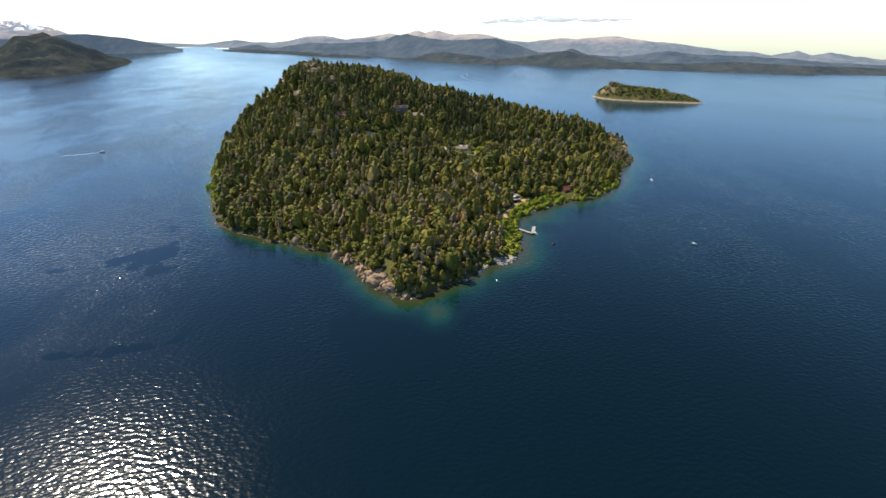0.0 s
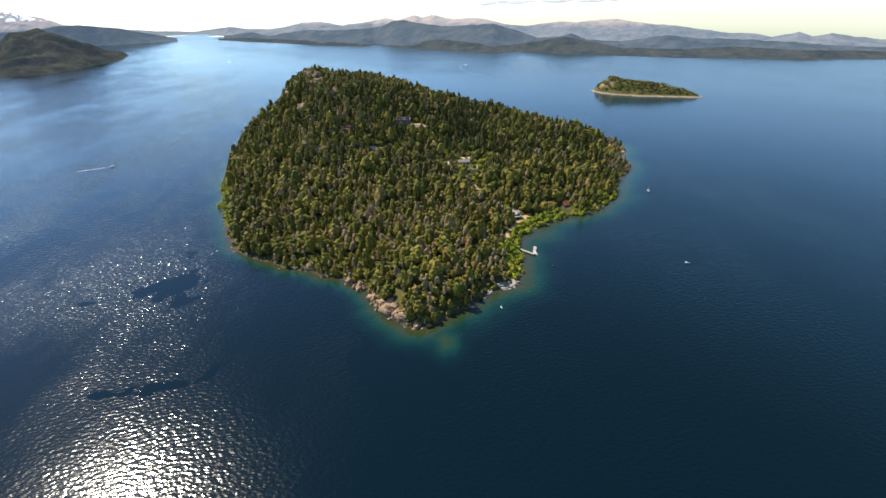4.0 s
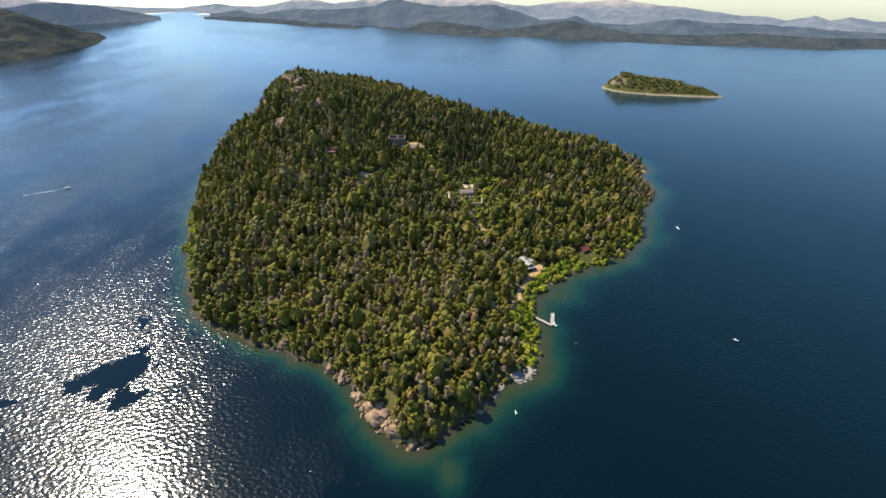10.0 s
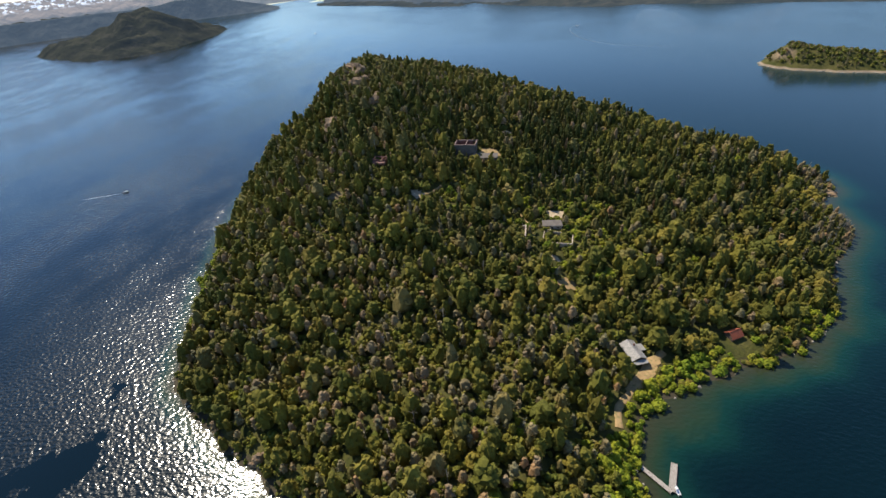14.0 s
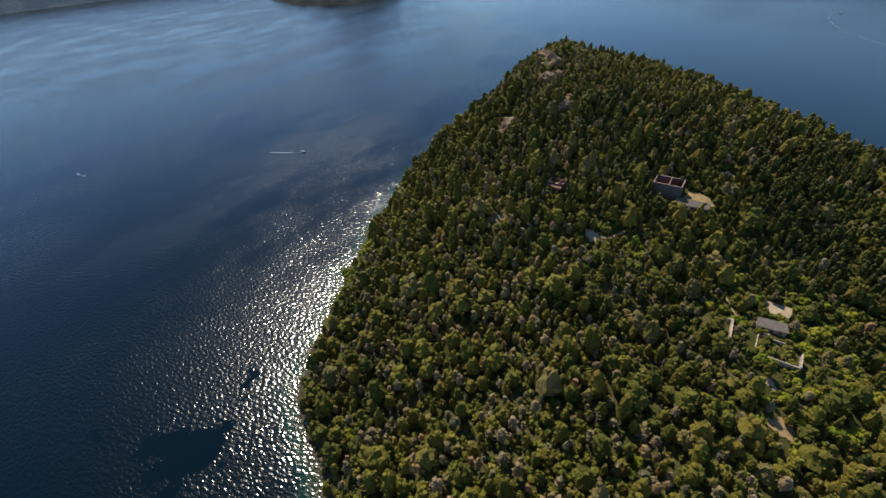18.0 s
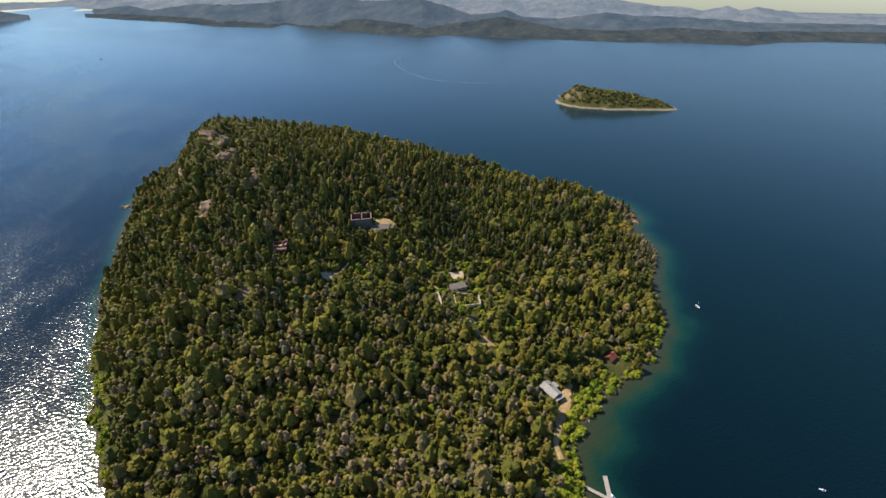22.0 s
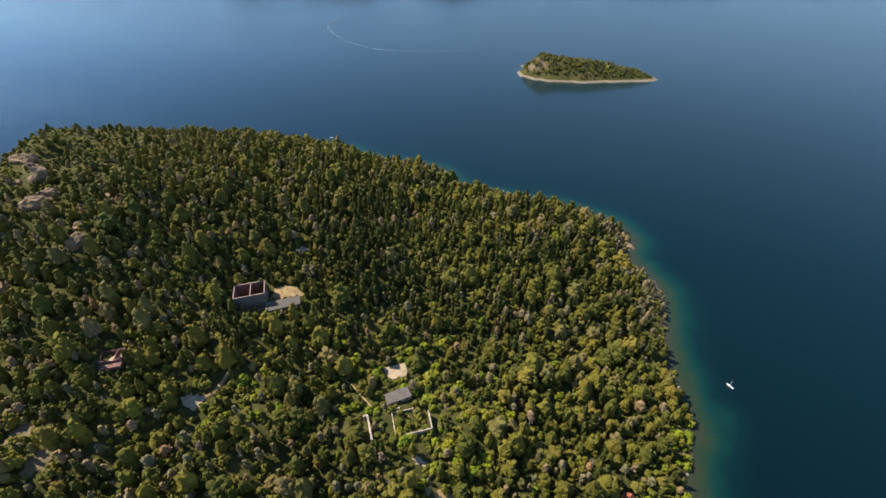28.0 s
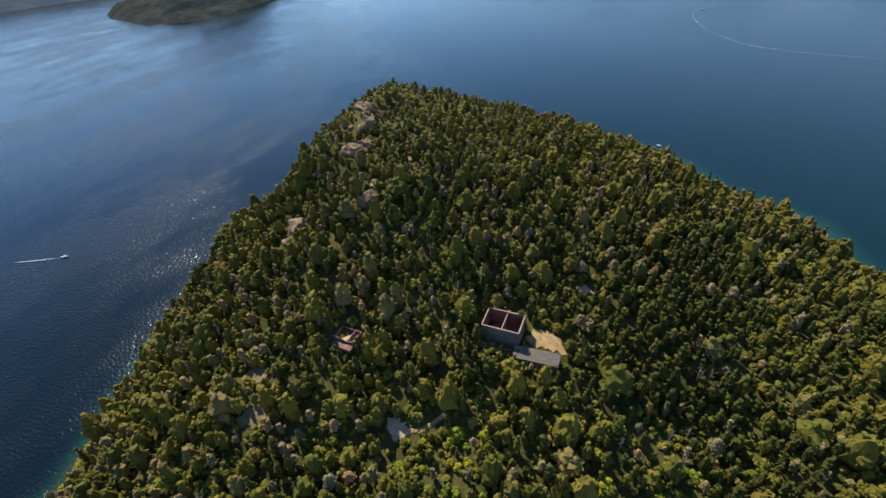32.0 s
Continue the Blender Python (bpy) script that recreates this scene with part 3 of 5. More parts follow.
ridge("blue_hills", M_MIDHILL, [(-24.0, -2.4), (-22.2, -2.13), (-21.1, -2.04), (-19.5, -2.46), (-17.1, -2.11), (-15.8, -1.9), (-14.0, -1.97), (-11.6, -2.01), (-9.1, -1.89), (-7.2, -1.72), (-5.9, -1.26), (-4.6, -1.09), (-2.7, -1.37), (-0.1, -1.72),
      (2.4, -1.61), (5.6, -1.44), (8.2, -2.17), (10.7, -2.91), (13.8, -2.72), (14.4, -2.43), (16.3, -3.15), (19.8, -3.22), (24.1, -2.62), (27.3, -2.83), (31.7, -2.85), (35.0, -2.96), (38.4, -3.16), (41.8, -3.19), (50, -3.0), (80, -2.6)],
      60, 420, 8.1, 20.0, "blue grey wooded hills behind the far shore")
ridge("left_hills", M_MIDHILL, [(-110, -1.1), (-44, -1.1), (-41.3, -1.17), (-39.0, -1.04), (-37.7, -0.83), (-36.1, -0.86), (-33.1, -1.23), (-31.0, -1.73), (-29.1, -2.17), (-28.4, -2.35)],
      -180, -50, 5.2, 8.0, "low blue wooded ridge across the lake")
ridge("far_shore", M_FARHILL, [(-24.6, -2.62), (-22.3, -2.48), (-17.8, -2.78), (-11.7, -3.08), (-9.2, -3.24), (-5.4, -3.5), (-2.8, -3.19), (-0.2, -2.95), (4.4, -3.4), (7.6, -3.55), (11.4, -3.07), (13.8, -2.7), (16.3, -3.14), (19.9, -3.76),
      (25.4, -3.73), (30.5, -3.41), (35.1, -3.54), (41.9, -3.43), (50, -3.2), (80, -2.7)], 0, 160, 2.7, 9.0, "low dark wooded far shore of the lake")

# the wooded island to the west and the low shore behind it
WEST = smooth_loop(np.array([(-1540, 2330), (-1440, 2200), (-1395, 2060), (-1370, 1900), (-1372, 1740), (-1420, 1665), (-1520, 1610), (-1670, 1640), (-1830, 1700), (-1980, 1760), (-2090, 1830), (-2150, 1980), (-2080, 2230), (-1860, 2430), (-1650, 2440)], float), 2, 8, 12.0)
LOWSHORE = smooth_loop(np.array([(-2960, 2080), (-2860, 2250), (-2940, 2530), (-2900, 2740), (-2640, 2860), (-2600, 3000), (-2900, 3300), (-3600, 3500), (-3900, 2500)], float), 2, 9, 20.0)


def west_land(x, y):
    d = -signed_distance(x, y, WEST)
    e = -signed_distance(x, y, LOWSHORE)
    hill = 84 * np.exp(-((x + 1655) / 110) ** 2 - ((y - 1985) / 150) ** 2) + 52 * np.exp(-((x + 1530) / 95) ** 2 - ((y - 1960) / 170) ** 2) + 26 * np.exp(-((x + 1800) / 200) ** 2 - ((y - 1850) / 130) ** 2)
    lumps = 7 * np.sin(x * 0.045 + 1.7 * np.sin(y * 0.03)) + 6 * np.sin(y * 0.051 + 1.9 * np.sin(x * 0.027))
    crowns = np.array([noise.noise(Vector((a * 0.055, b * 0.055, 1.7))) for a, b in zip(x.ravel(), y.ravel())]).reshape(x.shape) * 7
    z = np.where(d > 0, (16 + hill + lumps) * np.clip(d / 70, 0, 1) ** 0.6 + (5 + crowns) * np.clip(d / 12, 0, 1) + 0.3, -3.0)
    return np.where(e > 0, (14 + 45 * np.clip(e / 300, 0, 1) + lumps + crowns) * np.clip(e / 60, 0, 1) ** 0.6 + 0.3, z)


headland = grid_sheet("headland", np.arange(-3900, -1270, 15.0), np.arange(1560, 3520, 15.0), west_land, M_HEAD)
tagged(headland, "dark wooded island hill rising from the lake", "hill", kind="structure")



# ---- cloud ----
def cloud():
    rng = np.random.RandomState(31)
    bm = bmesh.new()
    for k in range(70):
        u = rng.uniform()
        az, el = 4.0 + 16.0 * u, 0.15 + 0.25 * u + rng.uniform(0, 0.45) * math.sin(math.pi * min(u * 1.15, 1))
        x, y, z = far(az, el, 3900)
        r = rng.uniform(15, 31)
        m = Matrix.Translation((x, y, z)) @ Matrix.Diagonal((r * 2.2, r * 1.5, r * 0.52, 1))
        bmesh.ops.create_icosphere(bm, subdivisions=2, radius=1.0, matrix=m)
    for v in bm.verts:
        v.co += Vector((0, 0, 9 * noise.noise(v.co * 0.02)))
    me = bpy.data.meshes.new("cloud")
    bm.to_mesh(me)
    bm.free()
    me.polygons.foreach_set("use_smooth", np.ones(len(me.polygons), dtype=bool))
    me.materials.append(M_CLOUD)
    tagged(new("backdrop_cloud", me), "long flat white cloud over the far mountains", "cloud", kind="structure")


cloud()

# ---- trees ----
ICO_V = []
g = (1 + 5 ** 0.5) / 2
for a_, b_ in ((-1, g), (1, g), (-1, -g), (1, -g)):
    ICO_V.append((a_, b_, 0))
for a_, b_ in ((-1, g), (1, g), (-1, -g), (1, -g)):
    ICO_V.append((0, a_, b_))
for a_, b_ in ((g, -1), (g, 1), (-g, -1), (-g, 1)):
    ICO_V.append((a_, 0, b_))
ICO_V = np.array(ICO_V, float) / math.hypot(1, g)
ICO_F = np.array([(0, 11, 5), (0, 5, 1), (0, 1, 7), (0, 7, 10), (0, 10, 11), (1, 5, 9), (5, 11, 4), (11, 10, 2), (10, 7, 6), (7, 1, 8),
                  (3, 9, 4), (3, 4, 2), (3, 2, 6), (3, 6, 8), (3, 8, 9), (4, 9, 5), (2, 4, 11), (6, 2, 10), (8, 6, 7), (9, 8, 1)])


def ball():
    bm = bmesh.new()
    bmesh.ops.create_icosphere(bm, subdivisions=2, radius=1.0)
    v = np.array([q.co[:] for q in bm.verts])
    f = np.array([[q.index for q in p.verts] for p in bm.faces])
    bm.free()
    return v, f


BALL_V, BALL_F = ball()


def turned(rng, v):
    q = Euler(rng.uniform(0, 6.3, 3)).to_matrix()
    return v @ np.array(q)


def stem(r, h, lean=0.0):
    """A tapered six-sided trunk."""
    v, f = [], []
    for k in range(6):
        a = k * math.pi / 3
        v += [(r * math.cos(a), r * math.sin(a), -1.0), (0.35 * r * math.cos(a) + lean, 0.35 * r * math.sin(a), h)]
    for k in range(6):
        i, j = 2 * k, 2 * ((k + 1) % 6)
        f += [(i, j, j + 1), (i, j + 1, i + 1)]
    return np.array(v), np.array(f)


def clumped(rng, count, wide, low, high, size, top=0.35, sprays=52, full=True, taper=0.36):
    """A crown of leaf clumps round an uneven egg, narrower towards the top."""
    sv, sf = (BALL_V, BALL_F) if full else (ICO_V, ICO_F)
    core = sv * rng.uniform(0.64, 1.24, (len(sv), 1))
    mid, half = (low + high) / 2 - 0.4, (high - low) / 2 + 0.5
    narrow = 1.0 - taper * core[:, 2:3]
    vs = [core * np.array([wide * 0.80, wide * 0.80, half]) * np.concatenate([narrow, narrow, np.ones_like(narrow)], 1) + (0, 0, mid)]
    fs, n0 = [sf], len(sv)
    for k in range(count):
        u = (k + rng.uniform(0, 1)) / count
        z = low + (high - low) * u
        r = wide * (math.sin(math.pi * (0.18 + 0.74 * u)) * (1 - u) + top * u) * rng.uniform(0.45, 0.95)
        a = k * 2.4 + rng.uniform(-0.5, 0.5)
        s = size * rng.uniform(0.75, 1.25) * (1.1 - 0.35 * u)
        v = ICO_V * rng.uniform(0.62, 1.25, (12, 1))
        v = turned(rng, v) * s * np.array([1, 1, 0.85]) + (r * math.cos(a), r * math.sin(a), z)
        fs.append(ICO_F + n0)
        n0 += 12
        vs.append(v)
    for k in range(sprays):
        d = rng.normal(0, 1, 3)
        d /= np.linalg.norm(d)
        d[2] = abs(d[2]) * 1.2 - 0.35
        p = d * np.array([wide * 0.92, wide * 0.92, half]) * (1.0 - (taper - 0.1) * d[2]) * rng.uniform(0.9, 1.12) + (0, 0, mid)
        vs.append(p + rng.normal(0, 0.42, (3, 3)))
        fs.append(np.array([[n0, n0 + 1, n0 + 2]]))
        n0 += 3
    return np.concatenate(vs), np.concatenate(fs)


def branches(rng, high, count):
    """A bare, bleached crown: crooked tapering limbs."""
    vs, fs = [], []
    for k in range(count):
        z0 = high * rng.uniform(0.25, 0.85)
        a = k * 2.4 + rng.uniform(-0.4, 0.4)
        ln = rng.uniform(1.6, 3.4) * (1.15 - z0 / high * 0.6)
        p = np.array([0, 0, z0])
        d = np.array([math.cos(a), math.sin(a), rng.uniform(0.4, 1.0)])
        q = p + d * ln * 0.5
        e = q + (d + rng.uniform(-0.5, 0.5, 3)) * ln * 0.5
        for s, t, r in ((p, q, 0.16), (q, e, 0.10), (q, q + (d[[1, 0, 2]] * (1, -1, 1)) * ln * 0.4, 0.08)):
            b = 3 * len(vs)
            o = np.array([-d[1], d[0], 0]) * r
            vs.append(np.array([s - o, s + o, t]))
            vs.append(np.array([s - (0, 0, r), s + (0, 0, r), t]))
            fs += [(b, b + 1, b + 2), (b + 3, b + 4, b + 5)]
    return np.concatenate(vs), np.array(fs)


rng_t = np.random.RandomState(7)
# kind: crown, trunk, for a tree about 10 m high
KINDS = {
    "conifer": [(clumped(rng_t, 8, w, 1.0, h, 1.1, 0.25, 40, False, 0.5), stem(0.22, 8.0)) for w, h in ((1.8, 10.6), (2.1, 10.2), (1.6, 11.2), (2.3, 9.9), (1.9, 10.4))],
    "broadleaf": [(clumped(rng_t, c, w, 1.4, h, s), stem(0.28, 6.0, l)) for c, w, h, s, l in ((9, 3.3, 9.3, 1.4, 0.2), (10, 4.3, 8.6, 1.6, -0.2), (8, 2.6, 10.2, 1.2, 0.1), (9, 3.7, 9.0, 1.5, 0.3), (11, 4.8, 8.4, 1.7, 0.0), (8, 2.9, 9.8, 1.3, 0.0), (9, 3.9, 9.6, 1.5, -0.1))],
    "bush": [(clumped(rng_t, 3, w, 0.4, 3.4, 1.3, 0.6, 16, False), stem(0.14, 1.6)) for w in (2.3, 1.9, 2.7, 2.1)],
    "dry": [(clumped(rng_t, 7, w, 2.6, 9.2, 1.15, 0.35, 44, False), stem(0.24, 7.5, l)) for w, l in ((2.8, 0.2), (2.4, -0.3))],
    "dead": [(branches(rng_t, 9.5, c), stem(0.24, 9.5, l)) for c, l in ((15, 0.5), (12, -0.3), (17, 0.1))],
    "shrub": [(clumped(rng_t, 5, w, 0.6, 3.2, 1.2, 0.6), stem(0.16, 1.6)) for w in (2.6, 2.2, 3.0)],
}
CROWN_MAT = {"conifer": M_CONIFER, "broadleaf": M_BROAD, "dry": M_DRY, "dead": M_DEAD, "shrub": M_LIME, "bush": M_BUSH}
TREE_NAME = {"conifer": "conifer_tree", "broadleaf": "broadleaf_tree", "dry": "dry_tree", "dead": "dead_tree", "shrub": "shore_shrub", "bush": "bush"}
TREE_LABEL = {
    "conifer": "dark green conifer with tapering crown on the island slope",
    "broadleaf": "olive green bushy tree in the dense island wood",
    "dry": "tree with greyish brown withered crown among green ones",
    "dead": "bare bleached dead tree standing in the wood",
    "bush": "low olive bush between the trees round the ruins",
    "shrub": "bright yellow green shrub by the shore track"}

# open places without trees: x, y, half width, half depth, turn in degrees
CLEARINGS = [(-56, 649, 11.5, 8.5, 0), (-34, 650, 12, 7.5, 0), (-129, 615, 9, 8, 0), (31, 559, 12, 2.2, 0), (19.5, 550, 3, 10, 0), (42.5, 549, 3, 9, 0), (26, 568, 10, 6, 0), (6, 550, 3.5, 10, 0), (28, 587, 9, 6.5, 10),
             (-88, 588, 9, 5, 0), (-73, 598, 5.5, 5, 40), (76.5, 461, 9, 12, 15), (82, 448, 5.5, 17, -32), (66, 424, 4.5, 9, -20), (136, 479, 11, 12, 20), (54, 331, 9, 5, 20),
             (-168, 585, 7, 5.5, 0), (-155, 566, 7, 7, 20), (39, 506, 9, 4.5, 10), (30, 526, 4.5, 3.5, 0), (-21, 690, 6, 4, 0), (-196, 741, 10, 12, 20), (-207, 774, 8, 12, 0), (-224, 806, 10, 13, 10), (-206, 673, 9, 15, -20), (-159, 697, 6, 11, 10),
             (-40, 297, 10, 9, -35), (-68, 326, 4, 11, 40), (-122, 363, 5, 5, 0), (-112, 398, 4, 5, 0)]
PATHS = [((96, 466), (91, 462), (85, 450), (78, 439), (70, 429), (64, 420), (64, 408)), ((-9, 595), (1, 583), (10, 564)), ((-95, 589), (-80, 591), (-71, 601))]


def clear(x, y):
    for cx, cy, a, b, turn in CLEARINGS:
        c, s = math.cos(radians(turn)), math.sin(radians(turn))
        u, v = (x - cx) * c + (y - cy) * s, -(x - cx) * s + (y - cy) * c
        if (u / a) ** 2 + (v / b) ** 2 < 1:
            return True
    for n, line in enumerate(PATHS):
        for (ax, ay), (bx, by) in zip(line, line[1:]):
            t = min(max(((x - ax) * (bx - ax) + (y - ay) * (by - ay)) / ((bx - ax) ** 2 + (by - ay) ** 2), 0), 1)
            if math.hypot(x - ax - t * (bx - ax), y - ay - t * (by - ay)) < (4.2 if n == 0 else 1.8):
                return True
    return False


def screens(x, y):
    """Whether a tall tree here would stand between the water to the south and an open place."""
    r = math.hypot(x, y)
    return any(clear(x + x / r * q, y + y / r * q) for q in (5.0, 10.0))


def bump2(x, y, cx, cy, rx, ry):
    return math.exp(-((x - cx) / rx) ** 2 - ((y - cy) / ry) ** 2)


def plant():
    """Trees by dart throwing, large ones first, bushes in the gaps: x, y, z, kind, height, turn."""
    rng = np.random.RandomState(11)
    count = 64000
    xs, ys = rng.uniform(-430, 295, count), rng.uniform(262, 1008, count)
    inside = -signed_distance(xs, ys, shore_loop)
    zs = land(xs, ys)
    out, cells, cell = [], {}, 9.0
    for n, (x, y, d, z) in enumerate(zip(xs, ys, inside, zs)):
        if d < 0.3 or clear(x, y):
            continue
        v = noise.noise(Vector((x * 0.018, y * 0.018, 0.0)))
        w = noise.noise(Vector((x * 0.045, y * 0.045, 5.0)))
        open_ground = bump2(x, y, 42, 566, 48, 44) + 0.8 * bump2(x, y, -75, 592, 32, 22) + 0.55 * max(w - 0.1, 0) + 0.5 * bump2(x, y, 40, 515, 25, 14)
        pine = 0.14 + 0.75 * bump2(x, y, 30, 690, 190, 125) + 0.3 * v - 0.4 * bump2(x, y, 20, 330, 90, 70) - 0.25 * bump2(x, y, -60, 420, 170, 110) - 0.6 * bump2(x, y, -210, 820, 140, 140)
        lime = 1.3 * bump2(x, y, 95, 425, 60, 40) * (d < 17) + (1.0 if y < 470 else 0.5) * (d < 14) * (y < 515) * (x > 55) + 0.9 * (d < 9) * (x < -225) * (440 < y < 600) + 0.16 * open_ground
        dry = 0.085 + 0.2 * max(w, 0) + 0.32 * bump2(x, y, -40, 390, 110, 100) + 0.12 * bump2(x, y, -215, 800, 60, 90) + 0.42 * (d < 26) * (x > 60 and y > 580) + 0.22 * bump2(x, y, -180, 490, 90, 110)
        dead = 0.022 + 0.22 * (d < 22) * (x > 150 and y > 560) + 0.04 * bump2(x, y, -120, 470, 120, 100)
        r = rng.uniform()
        big, small = n < 3600, n > 26000
        if abs(x - 31) < 13 and abs(y - 551) < 11:
            small = True
        if rng.uniform() < lime:
            kind, tall, rad = "shrub", rng.uniform(2.4, 5.6), 1.9
        elif d < 0.8 or (d < 1.5 and not small) or (not small and rng.uniform() < 0.75 * open_ground):
            continue
        elif small:
            kind, tall = "bush", rng.uniform(2.2, 4.6)
            rad = 0.48 * tall
        elif r < dead:
            kind, tall, rad = "dead", rng.uniform(6.5, 11.5), 2.0
        elif r < dead + dry:
            kind, tall, rad = "dry", rng.uniform(6.5, 11.5), 2.7
        elif rng.uniform() < pine:
            kind, tall, rad = "conifer", rng.uniform(8.0, 14.5) * (0.9 + 0.25 * v), 2.4
        else:
            kind, tall = "broadleaf", (rng.uniform(12.0, 17.0) if big else rng.uniform(6.0, 12.0)) * (1.0 + 0.2 * v)
            rad = 0.34 * tall
        if d < 8:
            tall *= 0.75
        tall *= 1.0 - 0.52 * min(bump2(x, y, -215, 850, 130, 130) * 1.25, 1.0)
        if tall > 5.0 and 400 < y < 900 and screens(x, y):
            tall, rad = 5.0 + 0.15 * (tall - 5.0), min(rad, 2.2)
        i, j = int(x // cell), int(y // cell)
        if any((x - a) ** 2 + (y - b) ** 2 < ((rad + q) * 0.64) ** 2 for di in (-1, 0, 1) for dj in (-1, 0, 1) for a, b, q in cells.get((i + di, j + dj), ())):
            continue
        cells.setdefault((i, j), []).append((x, y, rad))
        out.append((x, y, z, kind, tall, rng.uniform(0, 6.283)))
    return out


def plant_islet():
    rng = np.random.RandomState(5)
    xs, ys = rng.uniform(365, 610, 3000), rng.uniform(1080, 1245, 3000)
    d = -signed_distance(xs, ys, ISLET)
    zs = islet_land(xs, ys)
    return [(x, y, z, ("bush", "dry", "dry", "conifer", "bush")[rng.randint(5)], rng.uniform(2.6, 4.8), rng.uniform(0, 6.283)) for x, y, q, z in zip(xs, ys, d, zs) if q > 5.0 + 5 * rng.uniform()]


def woods(name, trees, kind, label):
    """Many trees of one kind as one mesh."""
    rng = np.random.RandomState(3)
    cv, cf, ci, ct, n0 = [], [], [], [], 0
    for x, y, z, _, tall, turn in trees:
        (v1, f1), (v2, f2) = KINDS[kind][rng.randint(len(KINDS[kind]))]
        k = tall / (3.6 if kind in ("shrub", "bush") else 10.0)
        wide = k * rng.uniform(0.85, 1.2)
        c, s = math.cos(turn), math.sin(turn)
        m = np.array([[c * wide, s * wide, 0], [-s * wide, c * wide, 0], [0, 0, k * rng.uniform(0.98, 1.25)]])
        v = np.concatenate([v1, v2]) @ m + (x, y, z - 0.2)
        cv.append(v)
        cf.append(np.concatenate([f1, f2 + len(v1)]) + n0)
        ci.append(np.concatenate([np.zeros(len(f1), int), np.ones(len(f2), int)]))
        ct.append(np.full(len(v), rng.uniform()))
        n0 += len(v)
    if not cv:
        return None
    me = tri_mesh(name, np.concatenate(cv), np.concatenate(cf), [CROWN_MAT[kind], M_DEAD if kind == "dead" else M_BARK], np.concatenate(ci), False, [("tint", np.concatenate(ct))])
    return tagged(new(name, me), label, "trees", kind="stuff")


MASTERS = {}


def lone_tree(kind, which, m):
    """A tree with trunk and crown as parts."""
    if (kind, which) not in MASTERS:
        (v1, f1), (v2, f2) = KINDS[kind][which]
        k = 1 / (3.6 if kind in ("shrub", "bush") else 10.0)
        top = tagged(new(TREE_NAME[kind]), TREE_LABEL[kind], "shrub" if kind in ("shrub", "bush") else "tree", "trees round the ruins")
        shape("crown", tri_mesh("crown", v1 * k, f1, [CROWN_MAT[kind]], None, False, [("tint", np.zeros(len(v1)))]), top)
        shape("trunk", tri_mesh("trunk", v2 * k, f2, [M_DEAD if kind == "dead" else M_BARK]), top)
        top.matrix_basis = m
        MASTERS[(kind, which)] = top
        return top
    ob = copy_thing(MASTERS[(kind, which)], Matrix.Identity(4))
    ob.matrix_basis = m
    return ob


trees = plant()
# the trees about the clearing and ruins stand as single things
trees.sort(key=lambda q: math.hypot(q[0] - 20, q[1] - 560))
single, rest = trees[:280], trees[280:]
rng_s = np.random.RandomState(2)
for x, y, z, kind, tall, turn in single:
    w = tall * rng_s.uniform(0.88, 1.15)
    lone_tree(kind, rng_s.randint(len(KINDS[kind])), Matrix.LocRotScale((x, y, z - 0.2), Euler((0, 0, turn)), (w, w, tall)))
for kind, name, label in (("conifer", "conifer_wood", "dense dark green conifers covering the middle of the island"), ("broadleaf", "broadleaf_wood", "dense olive green trees covering the island slopes"),
                          ("dry", "withered_wood", "greyish brown withered trees scattered through the wood"), ("dead", "dead_wood", "bare bleached dead trees scattered through the wood"),
                          ("shrub", "shore_scrub", "bright yellow green shrubs along the shore"), ("bush", "bush_layer", "low olive bushes filling the gaps of the wood")):
    woods(name, [q for q in rest if q[3] == kind], kind, label)


def undergrowth():
    """Low bushes that close the floor between the trees."""
    rng = np.random.RandomState(21)
    xs, ys = rng.uniform(-395, 292, 8000), rng.uniform(265, 1005, 8000)
    d = -signed_distance(xs, ys, shore_loop)
    zs = land(xs, ys)
    vs, fs, ts = [], [], []
    for x, y, q, z in zip(xs, ys, d, zs):
        if q < 1.0 or clear(x, y):
            continue
        s = rng.uniform(1.1, 2.3)
        v = turned(rng, ICO_V * rng.uniform(0.65, 1.2, (12, 1))) * s * np.array([1.15, 1.15, 0.8]) + (x, y, z + 0.35 * s)
        fs.append(ICO_F + 12 * len(vs))
        vs.append(v)
        ts.append(np.full(12, rng.uniform(0, 0.85)))
    me = tri_mesh("undergrowth", np.concatenate(vs), np.concatenate(fs), [M_BROAD], None, False, [("tint", np.concatenate(ts))])
    tagged(new("undergrowth", me), "low olive bushes between the trees of the island", "bushes", kind="stuff")


undergrowth()
small = plant_islet()
for kind, name in (("bush", "islet_scrub"), ("dry", "islet_dry_scrub"), ("conifer", "islet_conifers")):
    woods(name, [q for q in small if q[3] == kind], kind, {"bush": "low olive scrub covering the small islet", "dry": "greyish dry scrub on the small islet", "conifer": "short dark conifers on the small islet"}[kind])


